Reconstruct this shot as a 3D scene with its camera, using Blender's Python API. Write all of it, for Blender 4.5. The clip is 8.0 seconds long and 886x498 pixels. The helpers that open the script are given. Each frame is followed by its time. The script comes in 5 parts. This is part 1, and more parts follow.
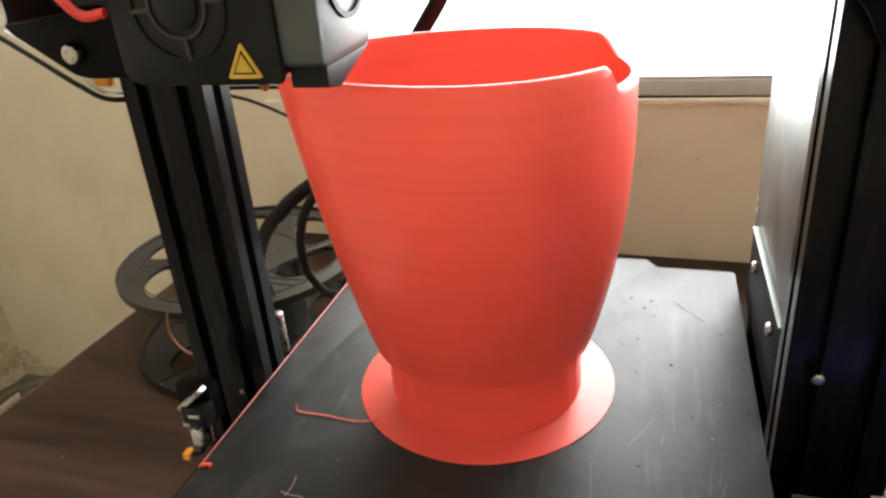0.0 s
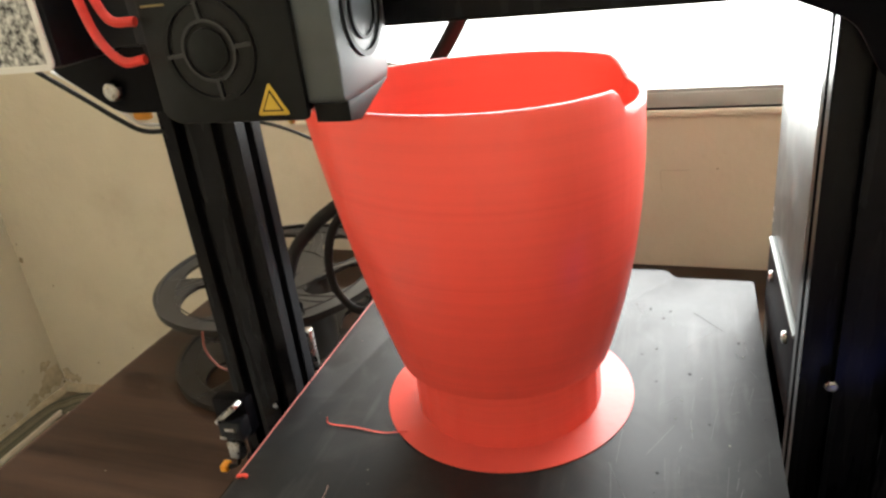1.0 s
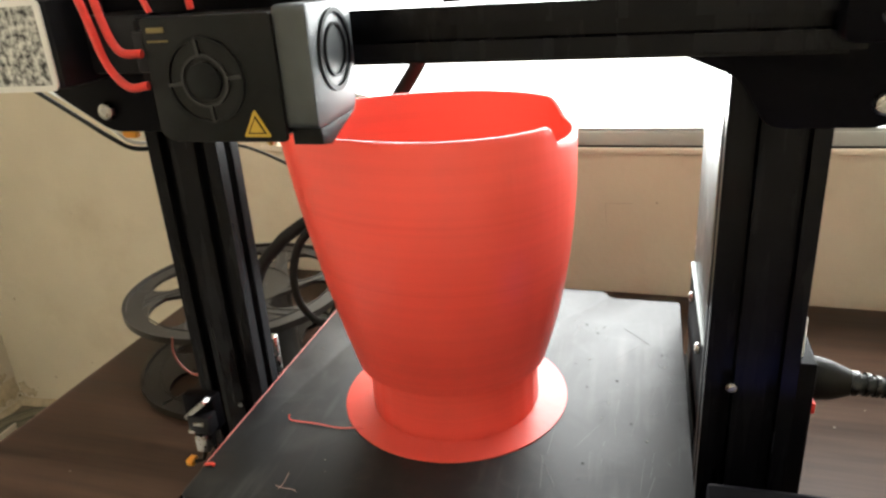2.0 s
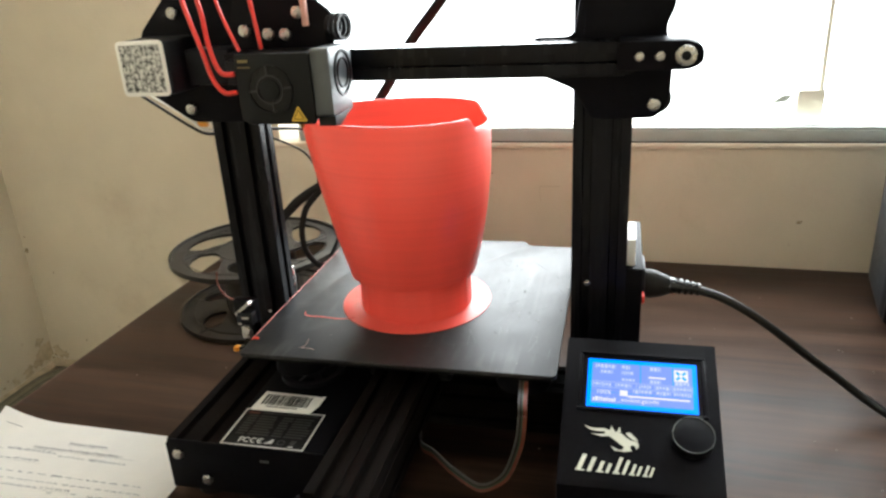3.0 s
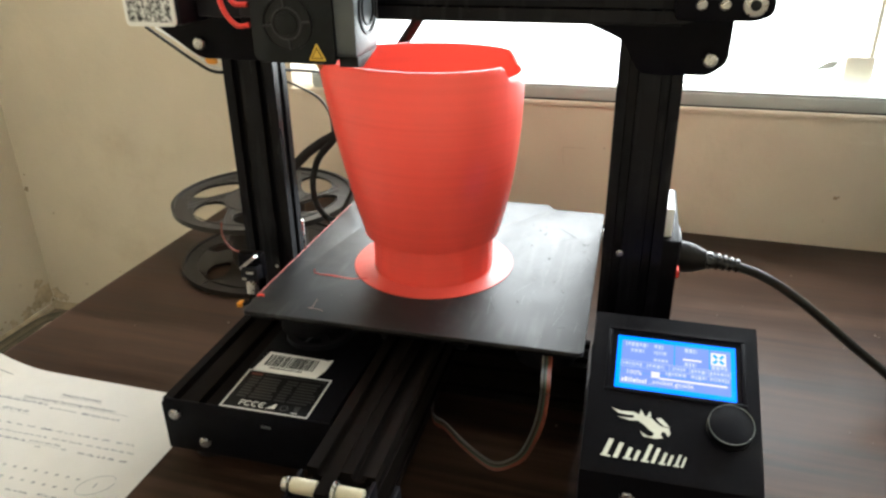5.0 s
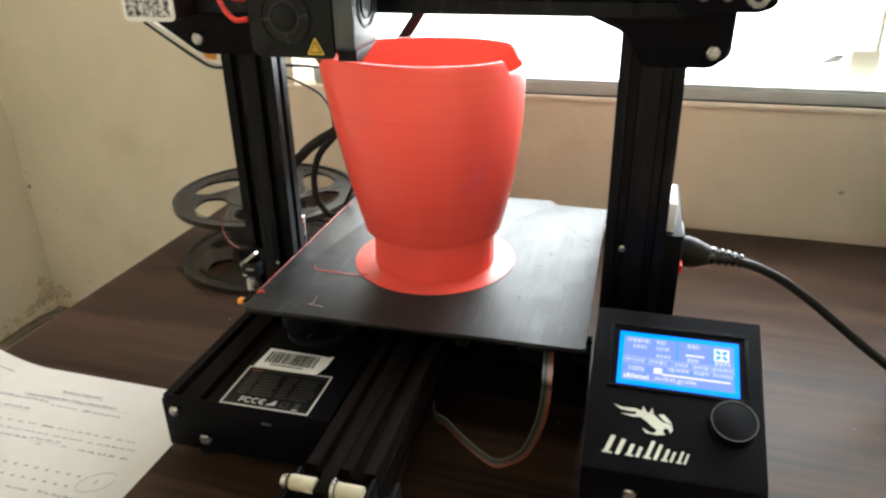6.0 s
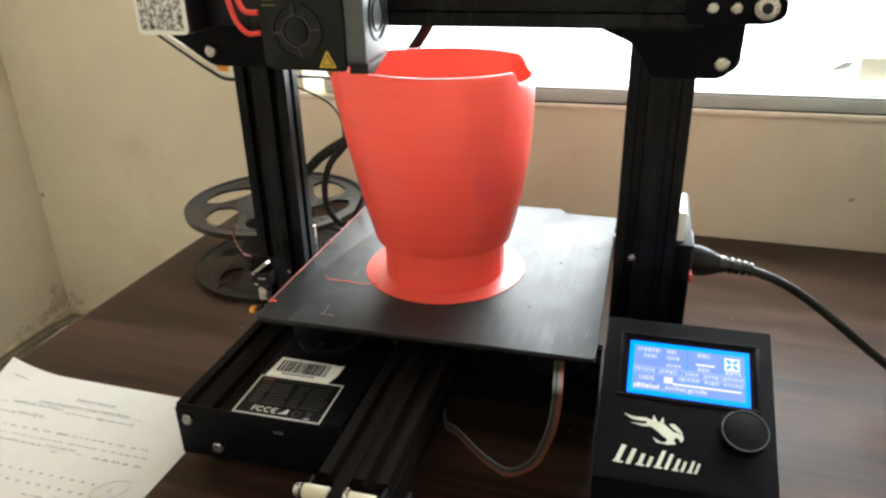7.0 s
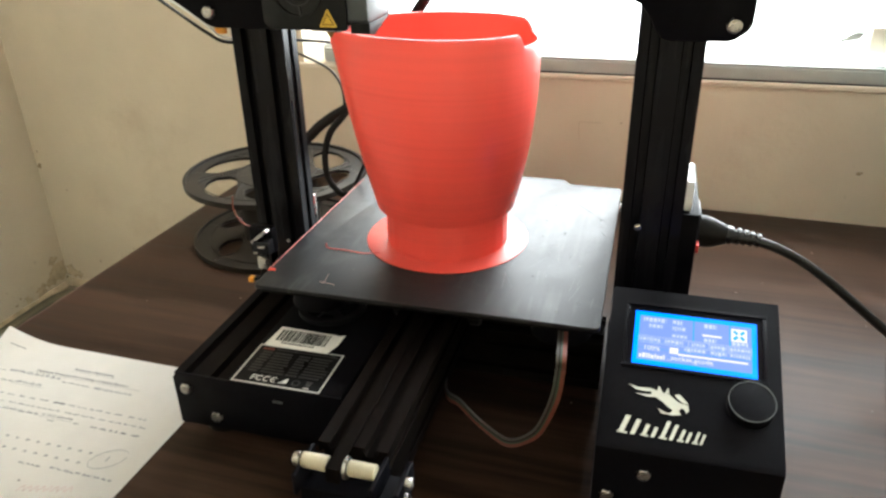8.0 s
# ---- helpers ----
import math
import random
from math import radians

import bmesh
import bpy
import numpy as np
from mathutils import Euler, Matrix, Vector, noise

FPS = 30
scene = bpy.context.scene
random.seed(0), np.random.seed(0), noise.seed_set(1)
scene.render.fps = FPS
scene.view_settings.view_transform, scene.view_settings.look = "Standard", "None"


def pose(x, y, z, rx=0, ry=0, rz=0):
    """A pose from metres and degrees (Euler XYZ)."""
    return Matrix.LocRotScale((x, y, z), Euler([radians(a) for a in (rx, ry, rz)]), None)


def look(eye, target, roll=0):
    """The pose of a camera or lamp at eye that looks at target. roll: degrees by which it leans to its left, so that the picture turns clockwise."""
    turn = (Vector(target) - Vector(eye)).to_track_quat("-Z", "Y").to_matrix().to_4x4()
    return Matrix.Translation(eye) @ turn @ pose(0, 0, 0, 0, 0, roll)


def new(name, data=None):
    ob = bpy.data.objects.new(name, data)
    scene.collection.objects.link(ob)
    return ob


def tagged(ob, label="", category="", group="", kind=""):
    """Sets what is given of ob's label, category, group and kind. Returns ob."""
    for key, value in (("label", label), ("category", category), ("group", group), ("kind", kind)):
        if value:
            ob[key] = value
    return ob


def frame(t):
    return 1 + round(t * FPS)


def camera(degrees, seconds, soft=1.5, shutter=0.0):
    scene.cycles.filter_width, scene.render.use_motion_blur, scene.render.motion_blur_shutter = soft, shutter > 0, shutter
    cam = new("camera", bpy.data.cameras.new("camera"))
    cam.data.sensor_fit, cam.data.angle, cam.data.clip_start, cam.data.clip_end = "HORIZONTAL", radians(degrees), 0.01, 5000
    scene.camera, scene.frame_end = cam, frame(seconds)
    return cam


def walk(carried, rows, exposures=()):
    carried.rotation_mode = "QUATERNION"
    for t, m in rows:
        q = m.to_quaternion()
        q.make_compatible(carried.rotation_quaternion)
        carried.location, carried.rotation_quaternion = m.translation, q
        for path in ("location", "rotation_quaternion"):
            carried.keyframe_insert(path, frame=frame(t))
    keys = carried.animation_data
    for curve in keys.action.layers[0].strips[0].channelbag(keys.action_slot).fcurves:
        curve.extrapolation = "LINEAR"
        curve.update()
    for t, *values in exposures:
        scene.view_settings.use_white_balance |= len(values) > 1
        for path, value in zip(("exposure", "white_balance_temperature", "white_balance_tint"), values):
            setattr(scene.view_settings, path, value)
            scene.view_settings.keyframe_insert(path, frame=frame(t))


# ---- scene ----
cam = camera(62.8, 8.0, soft=2.5)
PATH = [
    (0, (0.066, -0.18, 0.315), (-0.475, 1.54, -0.551), -4.7),
    (0.5, (0.071, -0.191, 0.322), (-0.541, 1.522, -0.509), -6.5),
    (1, (0.073, -0.19, 0.323), (-0.543, 1.522, -0.507), -6.9),
    (1.5, (0.074, -0.189, 0.323), (-0.533, 1.53, -0.499), -6.7),
    (1.7, (0.076, -0.193, 0.324), (-0.499, 1.55, -0.47), -5.4),
    (2.8, (0.145, -0.399, 0.362), (-0.29, 1.408, -0.376), -3.8),
    (3, (0.153, -0.422, 0.364), (-0.308, 1.378, -0.375), -3.3),
    (3.5, (0.144, -0.416, 0.354), (-0.285, 1.361, -0.458), -0.4),
    (4, (0.136, -0.406, 0.358), (-0.325, 1.361, -0.46), -0.7),
    (5.5, (0.132, -0.385, 0.349), (-0.337, 1.361, -0.506), -0.9),
    (6, (0.134, -0.385, 0.349), (-0.344, 1.36, -0.505), -1.1),
    (6.5, (0.133, -0.387, 0.352), (-0.355, 1.363, -0.485), -1.2),
    (7, (0.133, -0.387, 0.353), (-0.368, 1.358, -0.487), -1.5),
    (7.5, (0.131, -0.384, 0.347), (-0.365, 1.347, -0.522), -1.1),
    (8, (0.13, -0.382, 0.343), (-0.366, 1.337, -0.551), -1.2),
]
walk(cam, [(t, look(eye, target, roll)) for t, eye, target, roll in PATH], [(0, 0.50, 6500, 10), (1.7, 0.48, 6500, 10), (2.8, 0.52, 6150, 8), (3.5, 0.4, 6150, 8), (4.0, 0.54, 6150, 8), (5.5, 0.56, 6150, 8), (8, 0.68, 6150, 8)])

# ---- world, sun, large lights ----
world = bpy.data.worlds.new("daylight")
scene.world = world
world.use_nodes = True
wn = world.node_tree.nodes
sky = wn.new("ShaderNodeTexSky")
sky.sky_type, sky.sun_disc = "NISHITA", False
sky.sun_elevation, sky.sun_rotation = radians(42), radians(20)
world.node_tree.links.new(sky.outputs[0], wn["Background"].inputs[0])
wn["Background"].inputs[1].default_value = 0.12

sun = new("sun", bpy.data.lights.new("sun", "SUN"))
sun.data.energy, sun.data.angle, sun.data.color = 0.8, radians(12), (1.0, 0.96, 0.9)
sun.matrix_world = look((1.5, 4.0, 4.0), (0, 0, 0))

# In the room u runs along the window wall and v points out of the window; the table stands a little askew.
ROOM = Matrix.Translation((0.305, 0.473, 0))


def room(u, v, z):
    return ROOM @ Vector((u, v, z))


SKYGLOW = 3.2
win = new("window_daylight", bpy.data.lights.new("window_daylight", "AREA"))
win.data.shape, win.data.size, win.data.size_y = "RECTANGLE", 3.4, 2.2
win.data.energy, win.data.color = 215, (0.97, 1.0, 0.985)
win.matrix_world = look(room(0.25, 0.75, 0.95), room(0.25, -1, 0.95))

# ---- materials ----


def mat(name, color, rough=0.5, metal=0.0, var=0.0, scale=40, stretch=(1, 1, 1), bump=0.0, bump_scale=None, rough_var=0.0, spec=0.5, coords="Object", dark=None, coarse=None):
    """A surface with grain at two scales, in metres."""
    m = bpy.data.materials.new(name)
    m.use_nodes = True
    nt = m.node_tree
    b = nt.nodes["Principled BSDF"]
    b.inputs["Base Color"].default_value = (*color, 1)
    b.inputs["Roughness"].default_value = rough
    b.inputs["Metallic"].default_value = metal
    b.inputs["Specular IOR Level"].default_value = spec
    if var or bump or rough_var:
        tc = nt.nodes.new("ShaderNodeTexCoord")
        geo = nt.nodes.new("ShaderNodeNewGeometry")
        mp = nt.nodes.new("ShaderNodeMapping")
        mp.inputs["Scale"].default_value = stretch
        nt.links.new(geo.outputs["Position"] if coords == "World" else tc.outputs["Object"], mp.inputs[0])
        n1 = nt.nodes.new("ShaderNodeTexNoise")
        n1.inputs["Scale"].default_value, n1.inputs["Detail"].default_value = scale, 6
        n2 = nt.nodes.new("ShaderNodeTexNoise")
        n2.inputs["Scale"].default_value, n2.inputs["Detail"].default_value = coarse or scale / 9, 3
        for n in (n1, n2):
            nt.links.new(mp.outputs[0], n.inputs["Vector"])
        add = nt.nodes.new("ShaderNodeMath")
        add.operation = "ADD"
        nt.links.new(n1.outputs[0], add.inputs[0])
        nt.links.new(n2.outputs[0], add.inputs[1])
        if var:
            ramp = nt.nodes.new("ShaderNodeMapRange")
            ramp.inputs[1].default_value, ramp.inputs[2].default_value = 0.7, 1.3
            nt.links.new(add.outputs[0], ramp.inputs[0])
            mix = nt.nodes.new("ShaderNodeMix")
            mix.data_type = "RGBA"
            lo = dark or tuple(c * (1 - var) for c in color)
            mix.inputs[6].default_value = (*lo, 1)
            mix.inputs[7].default_value = (*[min(1, c * (1 + var)) for c in color], 1)
            nt.links.new(ramp.outputs[0], mix.inputs[0])
            nt.links.new(mix.outputs[2], b.inputs["Base Color"])
        if rough_var:
            rr = nt.nodes.new("ShaderNodeMapRange")
            rr.inputs[1].default_value, rr.inputs[2].default_value = 0.7, 1.3
            rr.inputs[3].default_value, rr.inputs[4].default_value = max(0.02, rough - rough_var), rough + rough_var
            nt.links.new(add.outputs[0], rr.inputs[0])
            nt.links.new(rr.outputs[0], b.inputs["Roughness"])
        if bump:
            bp = nt.nodes.new("ShaderNodeBump")
            bp.inputs["Strength"].default_value, bp.inputs["Distance"].default_value = 0.6, bump
            src = n1
            if bump_scale:
                src = nt.nodes.new("ShaderNodeTexNoise")
                src.inputs["Scale"].default_value, src.inputs["Detail"].default_value = bump_scale, 4
                nt.links.new(mp.outputs[0], src.inputs["Vector"])
            nt.links.new(src.outputs[0], bp.inputs["Height"])
            nt.links.new(bp.outputs[0], b.inputs["Normal"])
    return m


def glow(name, color, strength):
    m = bpy.data.materials.new(name)
    m.use_nodes = True
    b = m.node_tree.nodes["Principled BSDF"]
    b.inputs["Base Color"].default_value = (*[c * 0.3 for c in color], 1)
    b.inputs["Roughness"].default_value = 0.25
    b.inputs["Emission Color"].default_value = (*color, 1)
    b.inputs["Emission Strength"].default_value = strength
    return m


WALL = mat("cream_wall_paint", (0.66, 0.585, 0.455), 0.75, var=0.055, scale=14, bump=0.0015, bump_scale=90, coords="World", coarse=2.2)


def smudge(m, color, scale, lo, hi, amount):
    """Irregular stains soaked into a surface."""
    nt = m.node_tree
    b = nt.nodes["Principled BSDF"]
    old = b.inputs["Base Color"].links[0].from_socket
    geo = nt.nodes.new("ShaderNodeNewGeometry")
    ns = nt.nodes.new("ShaderNodeTexNoise")
    ns.inputs["Scale"].default_value, ns.inputs["Detail"].default_value, ns.inputs["Roughness"].default_value = scale, 8, 0.65
    nt.links.new(geo.outputs["Position"], ns.inputs["Vector"])
    rg = nt.nodes.new("ShaderNodeMapRange")
    rg.inputs[1].default_value, rg.inputs[2].default_value, rg.inputs[4].default_value = lo, hi, amount
    nt.links.new(ns.outputs[0], rg.inputs[0])
    mix = nt.nodes.new("ShaderNodeMix")
    mix.data_type = "RGBA"
    mix.inputs[7].default_value = (*color, 1)
    nt.links.new(rg.outputs[0], mix.inputs[0])
    nt.links.new(old, mix.inputs[6])
    nt.links.new(mix.outputs[2], b.inputs["Base Color"])


smudge(WALL, (0.46, 0.36, 0.24), 4.5, 0.54, 0.72, 0.5)
smudge(WALL, (0.30, 0.22, 0.14), 38, 0.68, 0.76, 0.55)
CEIL = mat("white_ceiling_paint", (0.8, 0.79, 0.75), 0.85, var=0.04, scale=8)
FLOOR = mat("grey_floor_tile", (0.42, 0.38, 0.33), 0.5, var=0.12, scale=10)
LEDGE = mat("dusty_plaster_ledge", (0.2, 0.16, 0.11), 0.9, var=0.35, scale=30, bump=0.003, coords="World")
SILL = mat("painted_sill", (0.7, 0.62, 0.5), 0.6, var=0.1, scale=30, coords="World")
ALU = mat("window_aluminium", (0.5, 0.52, 0.5), 0.38, 0.7, var=0.12, scale=60, stretch=(0.2, 1, 1), rough_var=0.1)
PLASTER = mat("dirty_cream_plaster", (0.46, 0.38, 0.26), 0.9, var=0.4, scale=60, bump=0.002, coords="World")
TRACK = mat("grey_green_track_paint", (0.43, 0.46, 0.44), 0.45, var=0.08, scale=40, spec=0.4)
WOOD = mat("walnut_laminate", (0.034, 0.0190, 0.0124), 0.40, var=0.66, spec=0.075, scale=120, stretch=(0.06, 1, 1), bump=0.0003, rough_var=0.06, coarse=22)
WOODEDGE = mat("walnut_edge_band", (0.07, 0.042, 0.03), 0.4, var=0.3, scale=40)
CREAM = mat("cream_metal_post", (0.82, 0.78, 0.66), 0.5, var=0.08, scale=20)
STAY = mat("tarnished_stay_metal", (0.22, 0.2, 0.15), 0.5, 0.3, var=0.2, scale=80)
ANOD = mat("black_anodised_aluminium", (0.0042, 0.0040, 0.0052), 0.26, 0.0, var=0.2, scale=120, stretch=(1, 1, 0.1), rough_var=0.03, spec=0.12)
DUSTYRAIL = mat("dusty_black_rail", (0.0046, 0.0034, 0.0028), 0.65, 0.0, var=0.6, scale=90, stretch=(1, 0.15, 1), rough_var=0.08, spec=0.03)
BLACK = mat("black_powder_coat", (0.0032, 0.0030, 0.0044), 0.5, var=0.25, scale=300, bump=0.0001, bump_scale=1500, rough_var=0.05, spec=0.06)
PLASTIC = mat("black_moulded_plastic", (0.010, 0.010, 0.012), 0.4, var=0.2, scale=200, rough_var=0.05, spec=0.14)
HEADPL = mat("head_shroud_black", (0.0075, 0.008, 0.008), 0.45, var=0.2, scale=200, rough_var=0.05, spec=0.15)
GUARD = mat("dark_grey_fan_guard", (0.014, 0.015, 0.015), 0.45, var=0.1, scale=200)
GREYPL = mat("grey_side_fan_plastic", (0.05, 0.057, 0.06), 0.4, var=0.15, scale=120, rough_var=0.05)
RUBBER = mat("black_cable_rubber", (0.010, 0.0095, 0.009), 0.42, var=0.2, scale=200, spec=0.17)
STEEL = mat("bright_steel", (0.40, 0.39, 0.37), 0.28, 1.0, var=0.1, scale=400, rough_var=0.08)
PSUM = mat("galvanised_psu_case", (0.105, 0.11, 0.105), 0.43, 0.8, var=0.15, scale=80, rough_var=0.1)
WHITE = mat("plain_white", (0.8, 0.8, 0.78), 0.4, var=0.03, scale=200)
NYLON = mat("ivory_nylon_roller", (0.42, 0.38, 0.27), 0.35, var=0.08, scale=300)
BRASS = mat("brass_nozzle", (0.6, 0.42, 0.15), 0.3, 1.0, var=0.1, scale=400)
YELLOW = mat("yellow_warning_sticker", (0.55, 0.35, 0.03), 0.4, var=0.05, scale=300)
GOLD = mat("gold_print", (0.2, 0.15, 0.05), 0.4, var=0.05, scale=300)
RIB = mat("worn_grey_rubber", (0.014, 0.014, 0.014), 0.22, var=0.2, scale=300)
ORANGE = mat("orange_connector", (0.75, 0.3, 0.02), 0.4, var=0.1, scale=300)
REDWIRE = mat("red_wire_sleeve", (0.62, 0.03, 0.02), 0.42, var=0.15, scale=300)
GREENW = mat("green_wire", (0.008, 0.040, 0.024), 0.45, var=0.1, scale=300)
WHITEW = mat("pale_wire", (0.045, 0.048, 0.045), 0.45, var=0.1, scale=300)
BROWNW = mat("rust_red_wire", (0.120, 0.022, 0.010), 0.45, var=0.1, scale=300)
TAG = mat("white_tag_card", (0.78, 0.77, 0.73), 0.45, var=0.03, scale=200)
TAGGREY = mat("grey_print_on_tag", (0.42, 0.42, 0.40), 0.5, var=0.6, scale=330, dark=(0.004, 0.004, 0.004), coarse=330)
LABELBLK = mat("black_label_film", (0.006, 0.006, 0.006), 0.35, var=0.1, scale=300, spec=0.12)
LABELTXT = mat("pale_label_print", (0.6, 0.6, 0.58), 0.4, var=0.03, scale=300)
LABELDIM = mat("dim_label_print", (0.024, 0.023, 0.022), 0.4, var=0.5, scale=300)
LOGO = mat("ivory_logo_print", (0.44, 0.44, 0.365), 0.45, var=0.03, scale=300)
PAPER = mat("white_copy_paper", (0.71, 0.665, 0.60), 0.8, var=0.03, scale=60)
INK = mat("grey_toner", (0.10, 0.10, 0.11), 0.7, var=0.3, scale=900)
PENCIL = mat("faint_pen_ink", (0.15, 0.15, 0.17), 0.7, var=0.3, scale=900)
REDINK = mat("faint_red_ink", (0.6, 0.4, 0.36), 0.7, var=0.2, scale=900)
SPOOLM = mat("smoky_black_spool_plastic", (0.019, 0.0165, 0.0138), 0.32, var=0.1, scale=80, rough_var=0.03, spec=0.16)
SCREEN = glow("lcd_blue", (0.0, 0.17, 1.0), 1.6)
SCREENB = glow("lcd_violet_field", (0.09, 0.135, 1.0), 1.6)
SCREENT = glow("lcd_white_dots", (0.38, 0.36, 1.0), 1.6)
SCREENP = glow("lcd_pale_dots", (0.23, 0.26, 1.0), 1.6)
DUST = mat("pale_crumbs", (0.15, 0.135, 0.12), 0.8, var=0.2, scale=300)
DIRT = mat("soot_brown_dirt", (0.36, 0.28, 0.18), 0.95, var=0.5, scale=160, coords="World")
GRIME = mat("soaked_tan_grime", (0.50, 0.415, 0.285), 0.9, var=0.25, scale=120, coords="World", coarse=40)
STAIN = mat("brown_wall_stain", (0.36, 0.28, 0.18), 0.9, var=0.3, scale=200)
GREYBOX = mat("charcoal_speaker_plastic", (0.02, 0.021, 0.024), 0.5, var=0.3, scale=150, rough_var=0.08)


def sheet_material():
    """Black textured build sheet, with pale scuffs rubbed along it."""
    m = mat("black_build_sheet", (0.012, 0.0118, 0.012), 0.44, var=0.25, scale=900, bump=0.00012, bump_scale=2500, rough_var=0.08, coarse=30, spec=0.26)
    nt = m.node_tree
    b = nt.nodes["Principled BSDF"]
    old = b.inputs["Base Color"].links[0].from_socket
    tc = nt.nodes.new("ShaderNodeTexCoord")
    mp = nt.nodes.new("ShaderNodeMapping")
    mp.inputs["Scale"].default_value = (130, 9, 1)
    mp.inputs["Rotation"].default_value = (0, 0, radians(-4))
    nt.links.new(tc.outputs["Object"], mp.inputs[0])
    ns = nt.nodes.new("ShaderNodeTexNoise")
    ns.inputs["Scale"].default_value, ns.inputs["Detail"].default_value = 1.0, 4
    nt.links.new(mp.outputs[0], ns.inputs["Vector"])
    big = nt.nodes.new("ShaderNodeTexNoise")
    big.inputs["Scale"].default_value = 16
    nt.links.new(tc.outputs["Object"], big.inputs["Vector"])
    mul = nt.nodes.new("ShaderNodeMath")
    mul.operation = "MULTIPLY"
    nt.links.new(ns.outputs[0], mul.inputs[0])
    nt.links.new(big.outputs[0], mul.inputs[1])
    rg = nt.nodes.new("ShaderNodeMapRange")
    rg.inputs[1].default_value, rg.inputs[2].default_value, rg.inputs[4].default_value = 0.30, 0.52, 0.32
    nt.links.new(mul.outputs[0], rg.inputs[0])
    cloud = nt.nodes.new("ShaderNodeTexNoise")
    cloud.inputs["Scale"].default_value, cloud.inputs["Detail"].default_value, cloud.inputs["Distortion"].default_value = 26, 7, 2.2
    nt.links.new(tc.outputs["Object"], cloud.inputs["Vector"])
    cr = nt.nodes.new("ShaderNodeMapRange")
    cr.inputs[1].default_value, cr.inputs[2].default_value, cr.inputs[4].default_value = 0.52, 0.75, 0.10
    nt.links.new(cloud.outputs[0], cr.inputs[0])
    both = nt.nodes.new("ShaderNodeMath")
    nt.links.new(rg.outputs[0], both.inputs[0])
    nt.links.new(cr.outputs[0], both.inputs[1])
    mix = nt.nodes.new("ShaderNodeMix")
    mix.data_type = "RGBA"
    mix.inputs[7].default_value = (0.14, 0.14, 0.135, 1)
    nt.links.new(both.outputs[0], mix.inputs[0])
    nt.links.new(old, mix.inputs[6])
    nt.links.new(mix.outputs[2], b.inputs["Base Color"])
    return m


def red_plastic():
    """Translucent red filament in fine level layers."""
    m = mat("red_printed_plastic", (0.78, 0.100, 0.074), 0.33, var=0.07, scale=1.0, stretch=(1.0, 1.0, 280), bump=0.00009, rough_var=0.06, coords="World", coarse=0.35)
    nt = m.node_tree
    b = nt.nodes["Principled BSDF"]
    old = b.inputs["Base Color"].links[0].from_socket
    geo = nt.nodes.new("ShaderNodeNewGeometry")
    mp = nt.nodes.new("ShaderNodeMapping")
    mp.inputs["Scale"].default_value = (2.5, 2.5, 190)
    nt.links.new(geo.outputs["Position"], mp.inputs[0])
    ns = nt.nodes.new("ShaderNodeTexNoise")
    ns.inputs["Scale"].default_value, ns.inputs["Detail"].default_value = 1.0, 2
    nt.links.new(mp.outputs[0], ns.inputs["Vector"])
    rg = nt.nodes.new("ShaderNodeMapRange")
    rg.inputs[1].default_value, rg.inputs[2].default_value, rg.inputs[4].default_value = 0.58, 0.72, 0.32
    nt.links.new(ns.outputs[0], rg.inputs[0])
    mix = nt.nodes.new("ShaderNodeMix")
    mix.data_type = "RGBA"
    mix.inputs[7].default_value = (0.58, 0.038, 0.026, 1)
    nt.links.new(rg.outputs[0], mix.inputs[0])
    nt.links.new(old, mix.inputs[6])
    nt.links.new(mix.outputs[2], b.inputs["Base Color"])
    # faint upright ripples left by the print
    mp2 = nt.nodes.new("ShaderNodeMapping")
    mp2.inputs["Scale"].default_value = (55, 55, 3)
    nt.links.new(geo.outputs["Position"], mp2.inputs[0])
    rip = nt.nodes.new("ShaderNodeTexNoise")
    rip.inputs["Scale"].default_value, rip.inputs["Detail"].default_value = 1.0, 3
    nt.links.new(mp2.outputs[0], rip.inputs["Vector"])
    bp2 = nt.nodes.new("ShaderNodeBump")
    bp2.inputs["Strength"].default_value, bp2.inputs["Distance"].default_value = 0.7, 0.0011
    nt.links.new(rip.outputs[0], bp2.inputs["Height"])
    nt.links.new(b.inputs["Normal"].links[0].from_socket, bp2.inputs["Normal"])
    nt.links.new(bp2.outputs[0], b.inputs["Normal"])
    tr = nt.nodes.new("ShaderNodeBsdfTranslucent")
    tr.inputs[0].default_value = (0.90, 0.30, 0.22, 1)
    mx = nt.nodes.new("ShaderNodeMixShader")
    mx.inputs[0].default_value = 0.25
    nt.links.new(b.outputs[0], mx.inputs[1])
    nt.links.new(tr.outputs[0], mx.inputs[2])
    nt.links.new(mx.outputs[0], nt.nodes["Material Output"].inputs[0])
    return m


def glass_material():
    m = bpy.data.materials.new("window_glass")
    m.use_nodes = True
    b = m.node_tree.nodes["Principled BSDF"]
    b.inputs["Base Color"].default_value = (0.97, 0.99, 0.98, 1)
    b.inputs["Roughness"].default_value = 0.02
    b.inputs["Transmission Weight"].default_value = 1.0
    b.inputs["IOR"].default_value = 1.45
    return m


